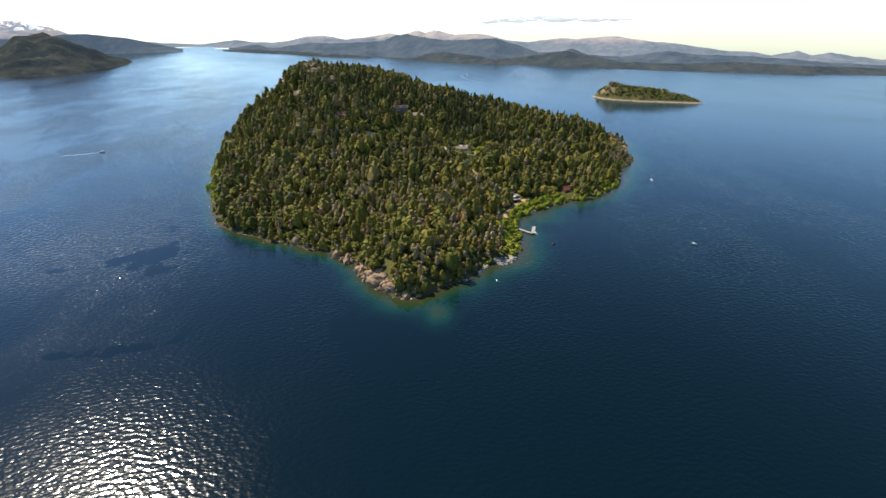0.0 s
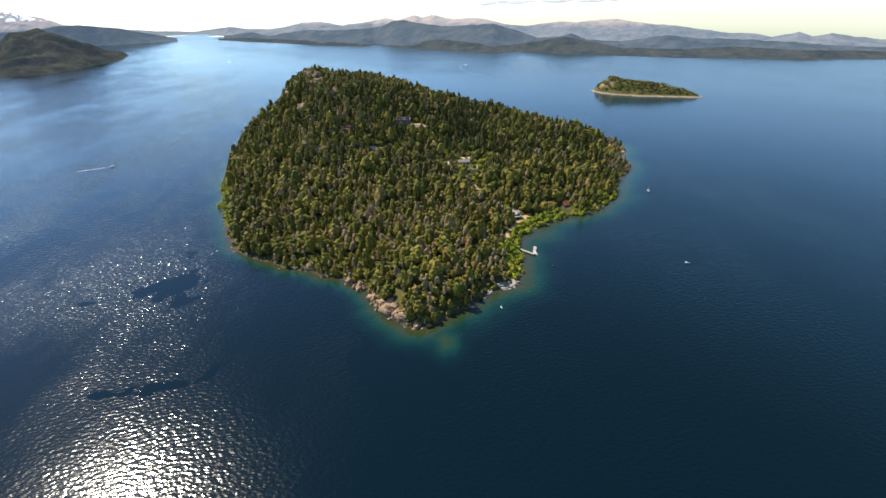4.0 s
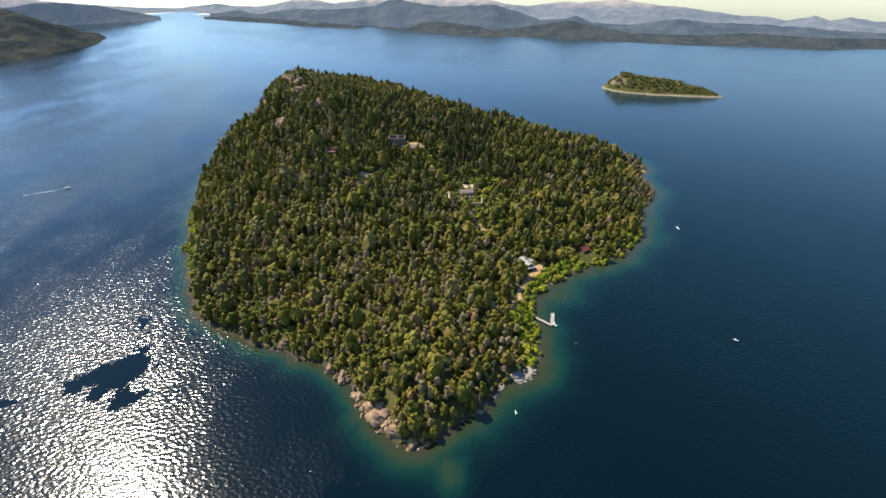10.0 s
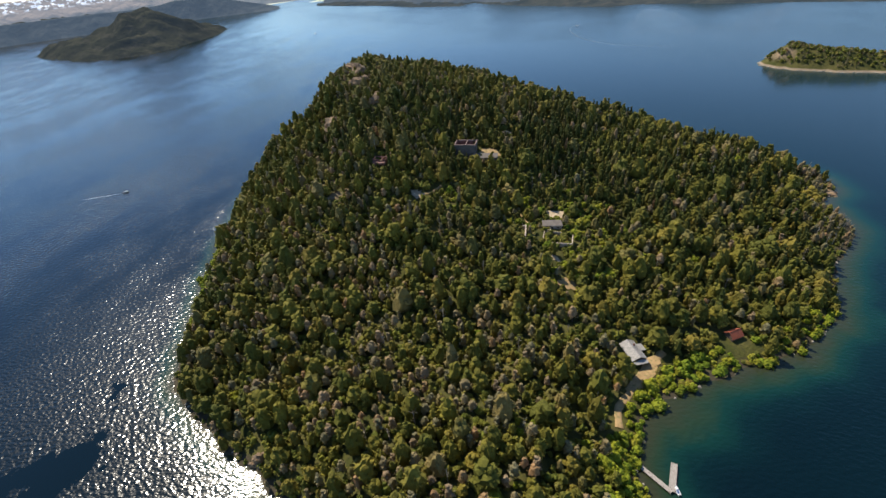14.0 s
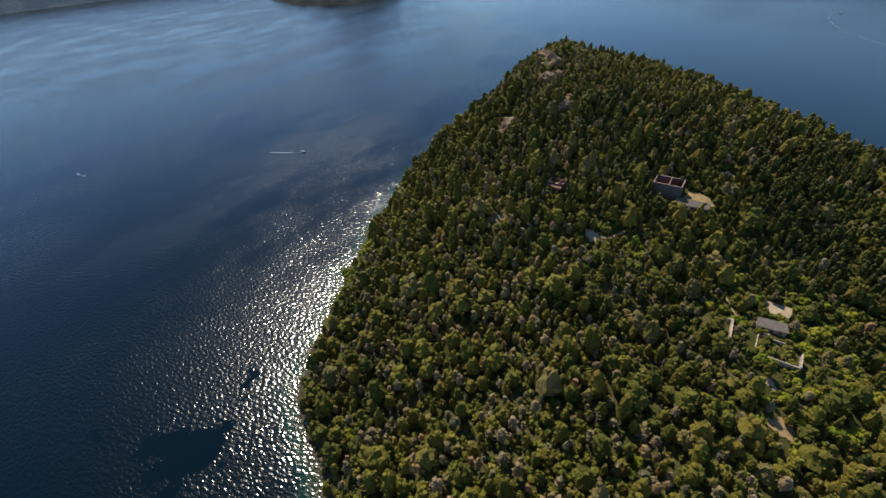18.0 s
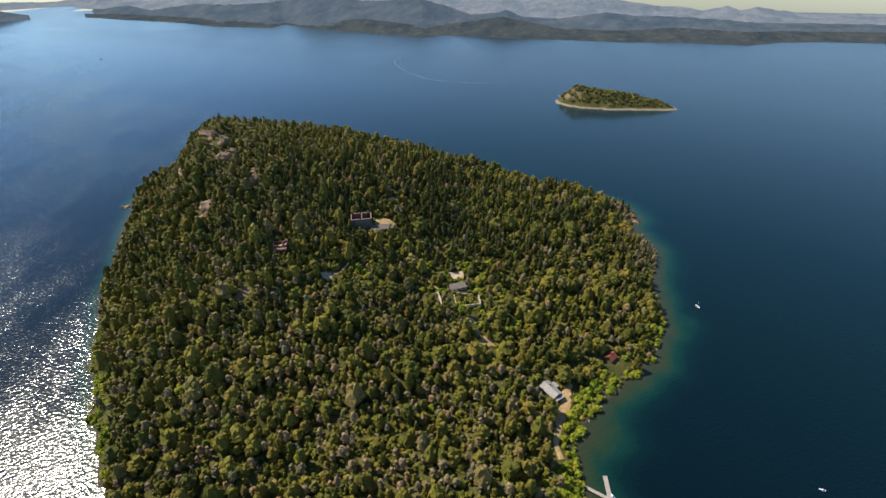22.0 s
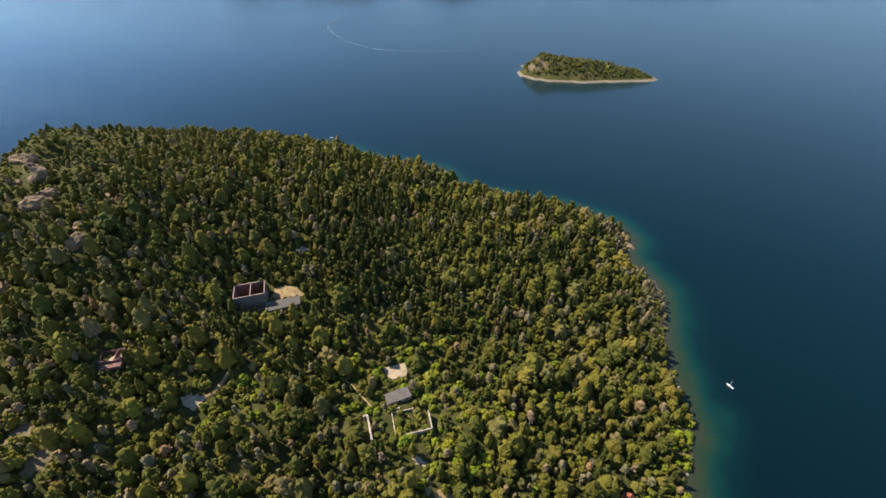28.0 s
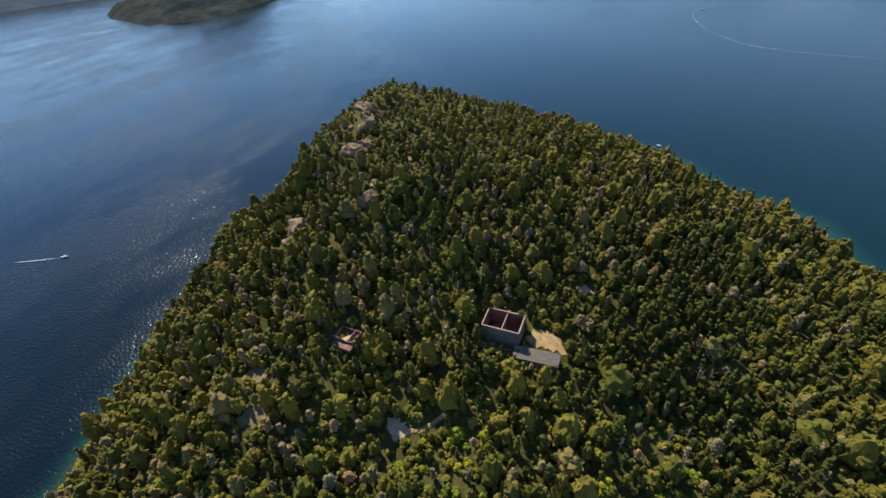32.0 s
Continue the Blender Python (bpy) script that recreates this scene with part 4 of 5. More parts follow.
# ---- ruins and houses ----
def walls_of(top, w, d, h, thick, mat, rim, sides="fblr", name="wall", ragged=0.0):
    """Four free-standing walls with pale tops, corner to corner, round the middle of the thing."""
    for key, sx, sy, x, y in (("f", w, thick, 0, -d / 2 + thick / 2), ("b", w, thick, 0, d / 2 - thick / 2), ("l", thick, d - 2 * thick, -w / 2 + thick / 2, 0), ("r", thick, d - 2 * thick, w / 2 - thick / 2, 0)):
        if key in sides:
            wall = part(name, box(sx, sy, h, (x, y, 0), 0, 0, ragged), mat, top)
            if rim:
                part("coping", box(sx + 0.12 if sx > sy else sx + 0.1, sy + 0.1 if sx > sy else sy - 0.3, 0.35, (x, y, h + 0.002), 0, 0.05, 0), rim, wall, "pale weathered wall top")


def tower_ruin():
    x, y = -55.5, 649.4
    z = height(x, y) - 1.5
    top = empty("roofless_building", (x, y, z), 0.0, "tall roofless grey concrete building with two open cells inside", "ruin")
    w, d, h, th = 19.8, 13.1, 65.6 - z, 0.55
    walls_of(top, w, d, h - 0.35, th, M_CONCRETE, M_RIM)
    part("partition", box(0.5, d - 2 * th, h - 0.8, (0.6, 0, 0)), M_BRICK, top, "red brown brick cross wall")
    part("coping", box(0.55, d - 2 * th - 0.3, 0.3, (0.6, 0, h - 0.798), 0, 0.05), M_RIM, top)
    # brick lining of the cells
    for sx, sy, px, py in ((w - 2 * th - 0.1, 0.2, 0, -d / 2 + th + 0.14), (w - 2 * th - 0.1, 0.2, 0, d / 2 - th - 0.14), (0.2, d - 2 * th - 0.6, -w / 2 + th + 0.14, 0), (0.2, d - 2 * th - 0.6, w / 2 - th - 0.14, 0)):
        part("lining", box(sx, sy, h - 0.8, (px, py, 0)), M_BRICK, top, "red brown brick lining")
    part("floor", box(w - 2 * th - 0.5, d - 2 * th - 0.5, 3.0, (0, 0, 0)), M_BRICK, top)
    for k, (px, py, s) in enumerate(((-3, -4.2, 1.6), (-1.6, -3.6, 1.1), (6.5, -3.8, 1.4), (4.6, -4.4, 0.9))):
        me = rock_mesh("rubble", k + 2.5, s, s * 0.7, 0.9, M_PALE, 1)
        r = shape("rubble", me, top, "pale fallen masonry")
        r.location = (px, py, 3.2)


def annex():
    x, y = -36.0, 641.0
    z = height(x, y) - 2.0
    top = empty("low_ruin", (x, y, z), radians(3), "low grey roofed ruin beside the tall roofless building", "ruin")
    part("wall", box(22.0, 1.0, 57.6 - z, (0, 1.5, 0), 0, 0, 0.6), M_CONCRETE, top)
    part("wall", box(1.0, 5.0, 56.6 - z, (-10.5, -1.6, 0)), M_CONCRETE, top)
    part("wall", box(1.0, 5.0, 56.2 - z, (10.5, -1.6, 0)), M_CONCRETE, top)
    bm = prism([(-11.2, -4.6), (11.2, -4.6), (11.2, 1.0), (-11.2, 1.0)], 0, 0.4)
    for v in bm.verts:
        v.co.z += 55.2 - z + (v.co.y + 4.6) * 0.42
    part("roof", bm, M_SLATE, top, "sloping grey slab roof")
    # dark panels in the uncut wall give the doorways their shade by colour
    for px in (-6, 0, 6):
        part("door_opening", box(1.6, 0.15, 2.2, (px, -4.15, 52.6 - z)), M_DARK, top)
    part("front_wall", box(20.0, 0.6, 54.9 - z, (0, -4.0, 0)), M_CONCRETE, top)


def brick_ruin():
    x, y = -129.4, 616.6
    z = height(x, y) - 1.0
    top = empty("brick_ruin", (x, y, z), radians(-3), "small roofless red brown brick ruin in the wood", "ruin")
    walls_of(top, 12.5, 8.4, 4.2, 0.6, M_BRICK, None, "fblr", "wall", 2.0)
    part("partition", box(0.5, 7.1, 3.6, (2.0, 0, 0), 0, 0, 1.4), M_BRICK, top)
    part("floor", box(11.2, 7.1, 1.4, (0, 0, 0)), M_PALE, top, "pale rubble floor")
    part("terrace", box(11.5, 3.4, 2.2, (0.5, -6.3, 0), 0, 0.1, 0.5), M_BRICK, top, "low brick terrace wall")


def main_ruin():
    x, y = 31.0, 550.8
    z = height(x, y) - 1.0
    top = empty("walled_ruin", (x, y, z), radians(-2), "pale roofless ruin of low rectangular walls, overgrown inside", "ruin")
    h = 3.5
    part("wall", box(17.5, 0.55, h, (1.6, -7.6, 0), 0, 0, 0.5), M_PALEWALL, top)
    part("wall", box(0.6, 14.0, h + 0.4, (-10.8, 0.2, 0), 0, 0, 0.8), M_PALEWALL, top)
    part("wall", box(0.6, 11.5, h + 0.5, (10.7, -2.0, 0), 0, 0, 0.9), M_PALEWALL, top)
    part("wall", box(13.0, 0.55, h, (-4.0, 7.6, 0), 0, 0, 0.5), M_PALEWALL, top)
    part("wall", box(5.5, 0.9, h + 0.6, (-8.4, 9.6, 0), 0, 0, 0.4), M_PALEWALL, top)
    for px in (-6, -2, 4, 8):
        part("pier", box(0.8, 0.8, h - 0.6, (px, -6.9, 0), 0, 0.05), M_PALEWALL, top)


def long_wall():
    x, y = 6.5, 550.2
    z = height(x, y) - 1.0
    top = empty("ruined_wall", (x, y, z), radians(2), "long tall remnant of a pale ruined wall", "ruin")
    part("wall", box(1.1, 16.5, 4.8, (0, 0, 0), 0, 0, 1.2), M_PALEWALL, top)
    part("return_wall", box(2.8, 0.9, 4.4, (-1.2, 8.0, 0), 0, 0, 0.5), M_PALEWALL, top)
    part("footing", box(2.4, 1.0, 1.6, (-2.2, -8.6, 0), 0, 0.05), M_PALEWALL, top)


def grey_house():
    x, y = 26.2, 568.0
    z = height(x, y) - 0.8
    top = empty("grey_roofed_ruin", (x, y, z), radians(7), "ruined house with a grey brown shed roof", "ruin")
    part("wall", box(14.5, 0.5, 3.2, (0, -2.6, 0)), M_PALEWALL, top)
    part("wall", box(14.5, 0.5, 4.6, (0, 2.7, 0)), M_PALEWALL, top)
    for px in (-7.0, 7.0):
        part("wall", box(0.5, 4.9, 3.3, (px, 0.0, 0)), M_PALEWALL, top)
    bm = prism([(-8.0, -3.3), (8.0, -3.3), (7.2, 3.4), (-7.6, 3.4)], 0, 0.3)
    for v in bm.verts:
        v.co.z += 3.35 + (v.co.y + 3.3) * 0.22
    part("roof", bm, M_SLATE, top, "grey brown sloping roof")
    # window holes are dark panels too, the shade inside painted on
    for px in (-4.5, 0, 4.5):
        part("window", box(1.2, 0.12, 1.4, (px, -2.9, 1.0)), M_DARK, top)


def slab(name, x, y, outline, mat, label, lift=0.35, ragged=1.2, category="ground"):
    """A flat laid or trodden surface that follows the slope."""
    pts = np.array(outline, float)
    loop = np.concatenate([a + (b - a) * np.linspace(0, 1, 7)[:-1, None] for a, b in zip(pts, np.roll(pts, -1, axis=0))])
    loop = loop + np.random.RandomState(int(abs(x * 7 + y))).uniform(-ragged, ragged, loop.shape)
    bm = bmesh.new()
    ring = [bm.verts.new((px, py, height(px, py) + lift)) for px, py in loop]
    mid = bm.verts.new((x, y, height(x, y) + lift + 0.1))
    low = [bm.verts.new((px * 1.02 - x * 0.02, py * 1.02 - y * 0.02, height(px, py) - 0.8)) for px, py in loop]
    for i in range(len(loop)):
        j = (i + 1) % len(loop)
        bm.faces.new((ring[i], ring[j], mid))
        bm.faces.new((low[i], low[j], ring[j], ring[i]))
    me = bpy.data.meshes.new(name)
    bmesh.ops.recalc_face_normals(bm, faces=bm.faces)
    bm.to_mesh(me)
    bm.free()
    me.materials.append(mat)
    return tagged(new(name, me), label, category, kind="structure")


def strip(name, line, wide, mat, label, lift=0.3):
    """A trodden way along a line, draped on the ground."""
    line = np.array(line, float)
    seg = np.concatenate([[0], np.cumsum(np.hypot(*np.diff(line, axis=0).T))])
    s = np.arange(0, seg[-1] + 0.1, 1.5)
    c = np.stack([np.interp(s, seg, line[:, k]) for k in range(2)], 1)
    for _ in range(4):
        c[1:-1] = (c[:-2] + 2 * c[1:-1] + c[2:]) / 4
    t = np.gradient(c, axis=0)
    t /= np.hypot(*t.T)[:, None]
    nrm = np.stack([-t[:, 1], t[:, 0]], 1)
    verts, faces = [], []
    for i, (p, q) in enumerate(zip(c, nrm)):
        w = wide * (0.85 + 0.3 * noise.noise(Vector((i * 0.3, wide, 0))))
        for u, dz in ((-1, -0.5), (-0.8, 0), (-0.3, 0.06), (0.3, 0.06), (0.8, 0), (1, -0.5)):
            a = p + q * u * w / 2
            verts.append((a[0], a[1], height(a[0], a[1]) + lift + dz))
    for i in range(len(c) - 1):
        for k in range(5):
            a = i * 6 + k
            faces.append((a, a + 6, a + 7, a + 1))
    return tagged(new(name, mesh_from(name, verts, faces, [mat], None, True)), label, "path", kind="structure")


def gable(w, d, eave, peak, over=0.5, thick=0.18):
    """Two roof slopes along y."""
    out = []
    for s in (-1, 1):
        bm = bmesh.new()
        pts = [(0, -d / 2 - over, peak), (0, d / 2 + over, peak), (s * (w / 2 + over), d / 2 + over, eave - over * (peak - eave) / (w / 2)), (s * (w / 2 + over), -d / 2 - over, eave - over * (peak - eave) / (w / 2))]
        lo = [bm.verts.new(p) for p in pts]
        hi = [bm.verts.new((p[0], p[1], p[2] + thick)) for p in pts]
        bm.faces.new(lo)
        bm.faces.new(hi)
        for i in range(4):
            bm.faces.new((lo[i], lo[(i + 1) % 4], hi[(i + 1) % 4], hi[i]))
        bmesh.ops.recalc_face_normals(bm, faces=bm.faces)
        out.append(bm)
    return out


def shore_house():
    x, y = 76.5, 461.0
    z = height(x, y) - 0.4
    top = empty("shore_house", (x, y, z), radians(24), "house with pale sheet metal gable roof beside the sandy track", "house")
    w, d, e, p = 8.6, 14.0, 3.3, 5.4
    for sx, sy, px, py in ((w, 0.3, 0, -d / 2 + 0.15), (w, 0.3, 0, d / 2 - 0.15), (0.3, d - 0.6, -w / 2 + 0.15, 0), (0.3, d - 0.6, w / 2 - 0.15, 0)):
        part("wall", box(sx, sy, e, (px, py, 0)), M_TIMBER, top)
    for s in (-1, 1):
        bm = prism([(-w / 2, -0.15), (w / 2, -0.15), (w / 2, 0.15), (-w / 2, 0.15)], e, p - 0.05)
        for v in bm.verts:
            if v.co.z > e + 0.1:
                v.co.x = 0.02 if v.co.x > 0 else -0.02
            v.co.y += s * (d / 2 - 0.15)
        part("gable_wall", bm, M_TIMBER, top)
    for i, bm in enumerate(gable(w, d, e, p)):
        slope = part("roof", bm, M_TIN, top, "pale sheet metal roof slope")
        for k in range(9):
            sgn = -1 if i == 0 else 1
            yy = -d / 2 + 0.4 + k * (d - 0.8) / 8
            rib = bmesh.new()
            a, b = Vector((sgn * 0.1, yy, p + 0.15)), Vector((sgn * (w / 2 + 0.4), yy, e - 0.4 * (p - e) / (w / 2) + 0.18))
            vs = [rib.verts.new(q) for q in (a + Vector((0, -0.06, 0)), a + Vector((0, 0.06, 0)), b + Vector((0, 0.06, 0)), b + Vector((0, -0.06, 0)))]
            up = [rib.verts.new(q.co + Vector((0, 0, 0.1))) for q in vs]
            rib.faces.new(up)
            for q in range(4):
                rib.faces.new((vs[q], vs[(q + 1) % 4], up[(q + 1) % 4], up[q]))
            part("seam", rib, M_TIN, slope)
    # porch roof and lean-to
    bm = prism([(-4.3, -10.2), (4.3, -10.2), (4.3, -7.4), (-4.3, -7.4)], 0, 0.15)
    for v in bm.verts:
        v.co.z += 2.5 + (v.co.y + 10.2) * 0.12
    part("porch_roof", bm, M_TIN, top, "pale metal porch roof")
    for px in (-4.0, 0, 4.0):
        part("post", box(0.18, 0.18, 2.5, (px, -9.9, 0), 0, 0.02), M_TIMBER, top)
    bm = prism([(4.6, -1.0), (8.2, -1.0), (8.2, 4.5), (4.6, 4.5)], 0, 0.15)
    for v in bm.verts:
        v.co.z += 3.0 - (v.co.x - 4.6) * 0.16
    part("lean_to_roof", bm, M_TIN, top, "pale metal lean-to roof")
    part("lean_to_wall", box(0.2, 5.0, 2.4, (7.9, 1.75, 0)), M_TIMBER, top)
    part("chimney", box(0.8, 0.8, 6.4, (1.8, 2.5, 0), 0, 0.04), M_BRICK, top)
    for px, py, sx, sy in ((-2.2, -7.02, 1.2, 0.08), (2.2, -7.02, 1.2, 0.08), (4.32, -4.5, 0.08, 1.4), (-4.32, -3, 0.08, 1.4), (-4.32, 3, 0.08, 1.4)):
        win = part("window", box(sx + 0.1, sy + 0.1, 1.3, (px, py, 1.0)), M_WHITE, top, "white framed window")
        part("pane", box(max(sx - 0.1, 0.2) if sx > sy else 0.24, max(sy - 0.1, 0.24) if sy > sx else 0.24, 1.1, (px, py, 1.1)), M_GLASS, win)
    part("door", box(1.0, 0.12, 2.05, (0, -7.04, 0.1)), M_TIMBER, top)


def red_cabin():
    x, y = 136.8, 483.0
    z = height(x, y) - 0.4
    top = empty("red_roofed_cabin", (x, y, z), radians(-58), "small cabin with a steep red sheet roof among trees", "house")
    w, d, e, p = 6.2, 7.6, 2.6, 5.4
    for sx, sy, px, py in ((w, 0.25, 0, -d / 2 + 0.13), (w, 0.25, 0, d / 2 - 0.13), (0.25, d - 0.52, -w / 2 + 0.13, 0), (0.25, d - 0.52, w / 2 - 0.13, 0)):
        part("wall", box(sx, sy, e, (px, py, 0)), M_TIMBER, top)
    for s in (-1, 1):
        bm = prism([(-w / 2, -0.12), (w / 2, -0.12), (w / 2, 0.12), (-w / 2, 0.12)], e, p - 0.05)
        for v in bm.verts:
            if v.co.z > e + 0.1:
                v.co.x = 0.02 if v.co.x > 0 else -0.02
            v.co.y += s * (d / 2 - 0.13)
        part("gable_wall", bm, M_TIMBER, top)
    for bm in gable(w, d, e, p, 0.6):
        part("roof", bm, M_RED, top, "orange red sheet roof slope")
    part("ridge_cap", box(0.35, d + 1.3, 0.16, (0, 0, p + 0.1), 0, 0.03), M_RED, top)
    part("window", box(1.2, 0.1, 1.0, (0, -d / 2 - 0.03, 1.2)), M_GLASS, top)
    part("door", box(0.95, 0.1, 2.0, (-2.0, -d / 2 - 0.03, 0.0)), M_TIMBER, top)


def jetty():
    top = empty("jetty", (69.5, 393.6, 0.0), 0.0, "grey weathered plank jetty with a short arm at its end", "jetty")
    a, b, c = Vector((-3.0, 1.2)), Vector((14.6, -14.0)), Vector((18.4, 0.6))

    def run(p, q, wide, deck):
        d = (q - p)
        ln, ang = d.length, math.atan2(d.y, d.x)
        n = int(ln / 0.55)
        for k in range(n):
            m = p + d * ((k + 0.5) / n)
            ob = shape("plank", deck, top)
            ob.location = (m.x, m.y, 1.05 + 0.02 * noise.noise(Vector((k, wide, 0))))
            ob.rotation_euler = (0, 0, ang + 0.02 * noise.noise(Vector((k * 2.1, 0, wide))))
        side = Vector((-d.y, d.x)) / ln * (wide / 2 - 0.25)
        for s in (-1, 1):
            m = (p + q) / 2 + side * s
            part("beam", box(ln, 0.2, 0.26, (m.x, m.y, 0.76), ang), M_TIMBER, top)
        for k in range(int(ln / 3.2) + 1):
            for s in (-1, 1):
                m = p + d * min((k * 3.2 + 0.4) / ln, 0.97) + side * s
                pb = bmesh.new()
                bmesh.ops.create_cone(pb, cap_ends=True, segments=8, radius1=0.16, radius2=0.14, depth=3.6, matrix=Matrix.Translation((m.x, m.y, -0.4)))
                part("pile", pb, M_TIMBER, top)

    def deck(wide):
        bm = box(0.5, wide, 0.07, (0, 0, 0))
        me = bpy.data.meshes.new("plank")
        bm.to_mesh(me)
        bm.free()
        me.materials.append(M_PLANK)
        return me
    run(a, b, 2.2, deck(2.2))
    run(b + (c - b) * 0.02, c, 3.0, deck(3.0))
    for px, py in ((14.2, -12.0), (17.4, 0.0), (6.0, -6.2)):
        part("bollard", box(0.22, 0.22, 0.6, (px, py, 1.1), 0, 0.03), M_TIMBER, top)


def hull(ln, wide, deep, mat, name="hull"):
    """A boat's hull with a pointed bow along +y."""
    bm = bmesh.new()
    st = [(-0.5, 0.80, 0.0), (-0.25, 0.98, 0.0), (0.0, 1.0, 0.02), (0.25, 0.82, 0.08), (0.42, 0.40, 0.18), (0.5, 0.03, 0.28)]
    rows = []
    for u, b, s in st:
        y, h = u * ln, wide / 2 * b
        rows.append([bm.verts.new(q) for q in ((-h, y, deep * (1 + s)), (-h * 0.8, y, deep * 0.3), (0, y, -deep * 0.35 + deep * s * 1.6), (h * 0.8, y, deep * 0.3), (h, y, deep * (1 + s)))])
    for r0, r1 in zip(rows, rows[1:]):
        for k in range(4):
            bm.faces.new((r0[k], r0[k + 1], r1[k + 1], r1[k]))
        bm.faces.new((r0[4], r0[0], r1[0], r1[4]))
    bm.faces.new(list(reversed(rows[0])))
    bm.faces.new(rows[-1])
    bmesh.ops.recalc_face_normals(bm, faces=bm.faces)
    return bm


def motorboat(x, y, turn, ln, label, wake=0.0):
    top = empty("motorboat", (x, y, 0.1), radians(turn), label, "boat")
    w = ln * 0.34
    part("hull", hull(ln, w, ln * 0.11, M_WHITE), M_WHITE, top)
    part("cabin", box(w * 0.62, ln * 0.28, ln * 0.10, (0, ln * 0.06, ln * 0.115), 0, 0.08), M_WHITE, top)
    part("windscreen", box(w * 0.64, ln * 0.04, ln * 0.07, (0, ln * 0.21, ln * 0.125), 0, 0.02), M_GLASS, top)
    part("cockpit", box(w * 0.6, ln * 0.24, 0.1, (0, -ln * 0.26, ln * 0.112), 0, 0.02), M_BLUE, top)
    part("outboard_motor", box(0.4, 0.5, 1.1, (0, -ln * 0.52, 0.1), 0, 0.08), M_DARK, top)
    return top


def sailboat(x, y, turn, ln):
    top = empty("sailboat", (x, y, 0.1), radians(turn), "white sailing boat with bare mast moored in the bay", "boat")
    w = ln * 0.32
    part("hull", hull(ln, w, ln * 0.12, M_WHITE), M_WHITE, top)
    part("cabin", box(w * 0.55, ln * 0.4, 0.55, (0, 0.05 * ln, ln * 0.125), 0, 0.1), M_WHITE, top)
    for s in (-1, 1):
        part("window", box(0.05, ln * 0.22, 0.25, (s * (w * 0.275 + 0.02), 0.05 * ln, ln * 0.125 + 0.15)), M_GLASS, top)
    pb = bmesh.new()
    bmesh.ops.create_cone(pb, cap_ends=True, segments=8, radius1=0.09, radius2=0.05, depth=ln * 1.25, matrix=Matrix.Translation((0, ln * 0.1, ln * 0.75)))
    part("mast", pb, M_WHITE, top)
    part("boom", box(0.12, ln * 0.42, 0.12, (0, -ln * 0.12, ln * 0.27), 0, 0.02), M_WHITE, top)
    part("furled_sail", box(0.3, ln * 0.40, 0.25, (0, -ln * 0.12, ln * 0.27 + 0.13), 0, 0.08), M_BLUE, top)
    part("rudder", box(0.08, 0.5, 0.9, (0, -ln * 0.52, 0.0)), M_DARK, top)


def buoy(x, y):
    top = empty("raft", (x, y, 0.0), radians(20), "small dark mooring raft on the water", "raft")
    part("deck", box(2.6, 2.2, 0.5, (0, 0, 0.02), 0, 0.15), M_DARK, top)
    part("post", box(0.4, 0.4, 1.3, (0, 0, 0.5), 0, 0.05), M_DARK, top)


tower_ruin()
annex()
brick_ruin()
main_ruin()
long_wall()
grey_house()
shore_house()
red_cabin()
jetty()
motorboat(86.6, 381.6, 15, 5.5, "small white motorboat tied up beside the jetty")
sailboat(251, 531, 15, 5.2)
motorboat(218, 362, 60, 3.8, "small white motorboat adrift on the dark water")
motorboat(44.5, 300, 10, 3.2, "small white dinghy near the rocky point")
motorboat(-492, 655, -62, 7.0, "white motorboat leaving a wake west of the island")
motorboat(-705, 473, -75, 5.0, "small white motorboat on open water")
motorboat(16, 1014, 80, 6.0, "white motorboat off the far tip")
motorboat(-860, 1940, 70, 9.0, "white excursion boat far out on the lake")
motorboat(-865, 1790, 40, 6.5, "white boat far out on the lake")
motorboat(80, 1735, 75, 7.0, "white boat crossing the far water")
buoy(98.4, 360.3)

slab("earth_patch", -34, 654, [(-44, 651), (-39, 658), (-30, 656), (-21, 648), (-30, 647), (-40, 647)], M_EARTH, "bare sandy earth beside the grey ruin")
slab("earth_patch", -57, 640.0, [(-68, 640), (-58, 641.6), (-48, 641.4), (-48, 638.6), (-57, 637.6), (-67, 637.6)], M_EARTH, "bare sandy earth before the tall ruin")
slab("stone_floor", 28, 587, [(20.5, 591.5), (35.5, 592.5), (35.5, 583.5), (24, 582)], M_PALE, "pale stone floor of a vanished building", 0.35, 0.25)
slab("stone_heap", -88, 588, [(-96, 591), (-88, 592), (-83, 590), (-84, 585), (-89, 583.5), (-94, 587)], M_PALE, "sandy heap of broken stone in a clearing")
slab("earth_patch", 39, 507, [(31, 508), (38, 512), (47, 508), (47, 503), (36, 503)], M_EARTH, "bare sandy clearing in the wood")
slab("stone_heap", 30, 527.5, [(26.5, 531), (30, 530.5), (35, 526), (33, 524.5), (29, 527)], M_PALE, "pale broken stone in the wood")
slab("earth_patch", -168, 585, [(-175, 581), (-170, 591), (-162, 588), (-163, 581)], M_DUST, "bare brown slope in the wood")
slab("earth_patch", -155, 566, [(-162, 561), (-158, 573), (-149, 572), (-149, 562)], M_DUST, "bare brown slope in the wood")
slab("stone_heap", -21, 690, [(-26, 690), (-21, 693), (-16, 690), (-21, 687.5)], M_PALE, "pale bare rock among trees")
slab("earth_yard", 79, 447, [(86, 462), (92, 462), (90, 452), (83, 441), (73, 432), (70, 435), (77, 446)], M_EARTH, "sandy yard below the house")
strip("track", [(95, 466), (91, 462), (85, 450), (78, 439), (70, 429), (64, 420), (64, 408)], 5.0, M_EARTH, "sandy track from the house along the shore", 0.42)
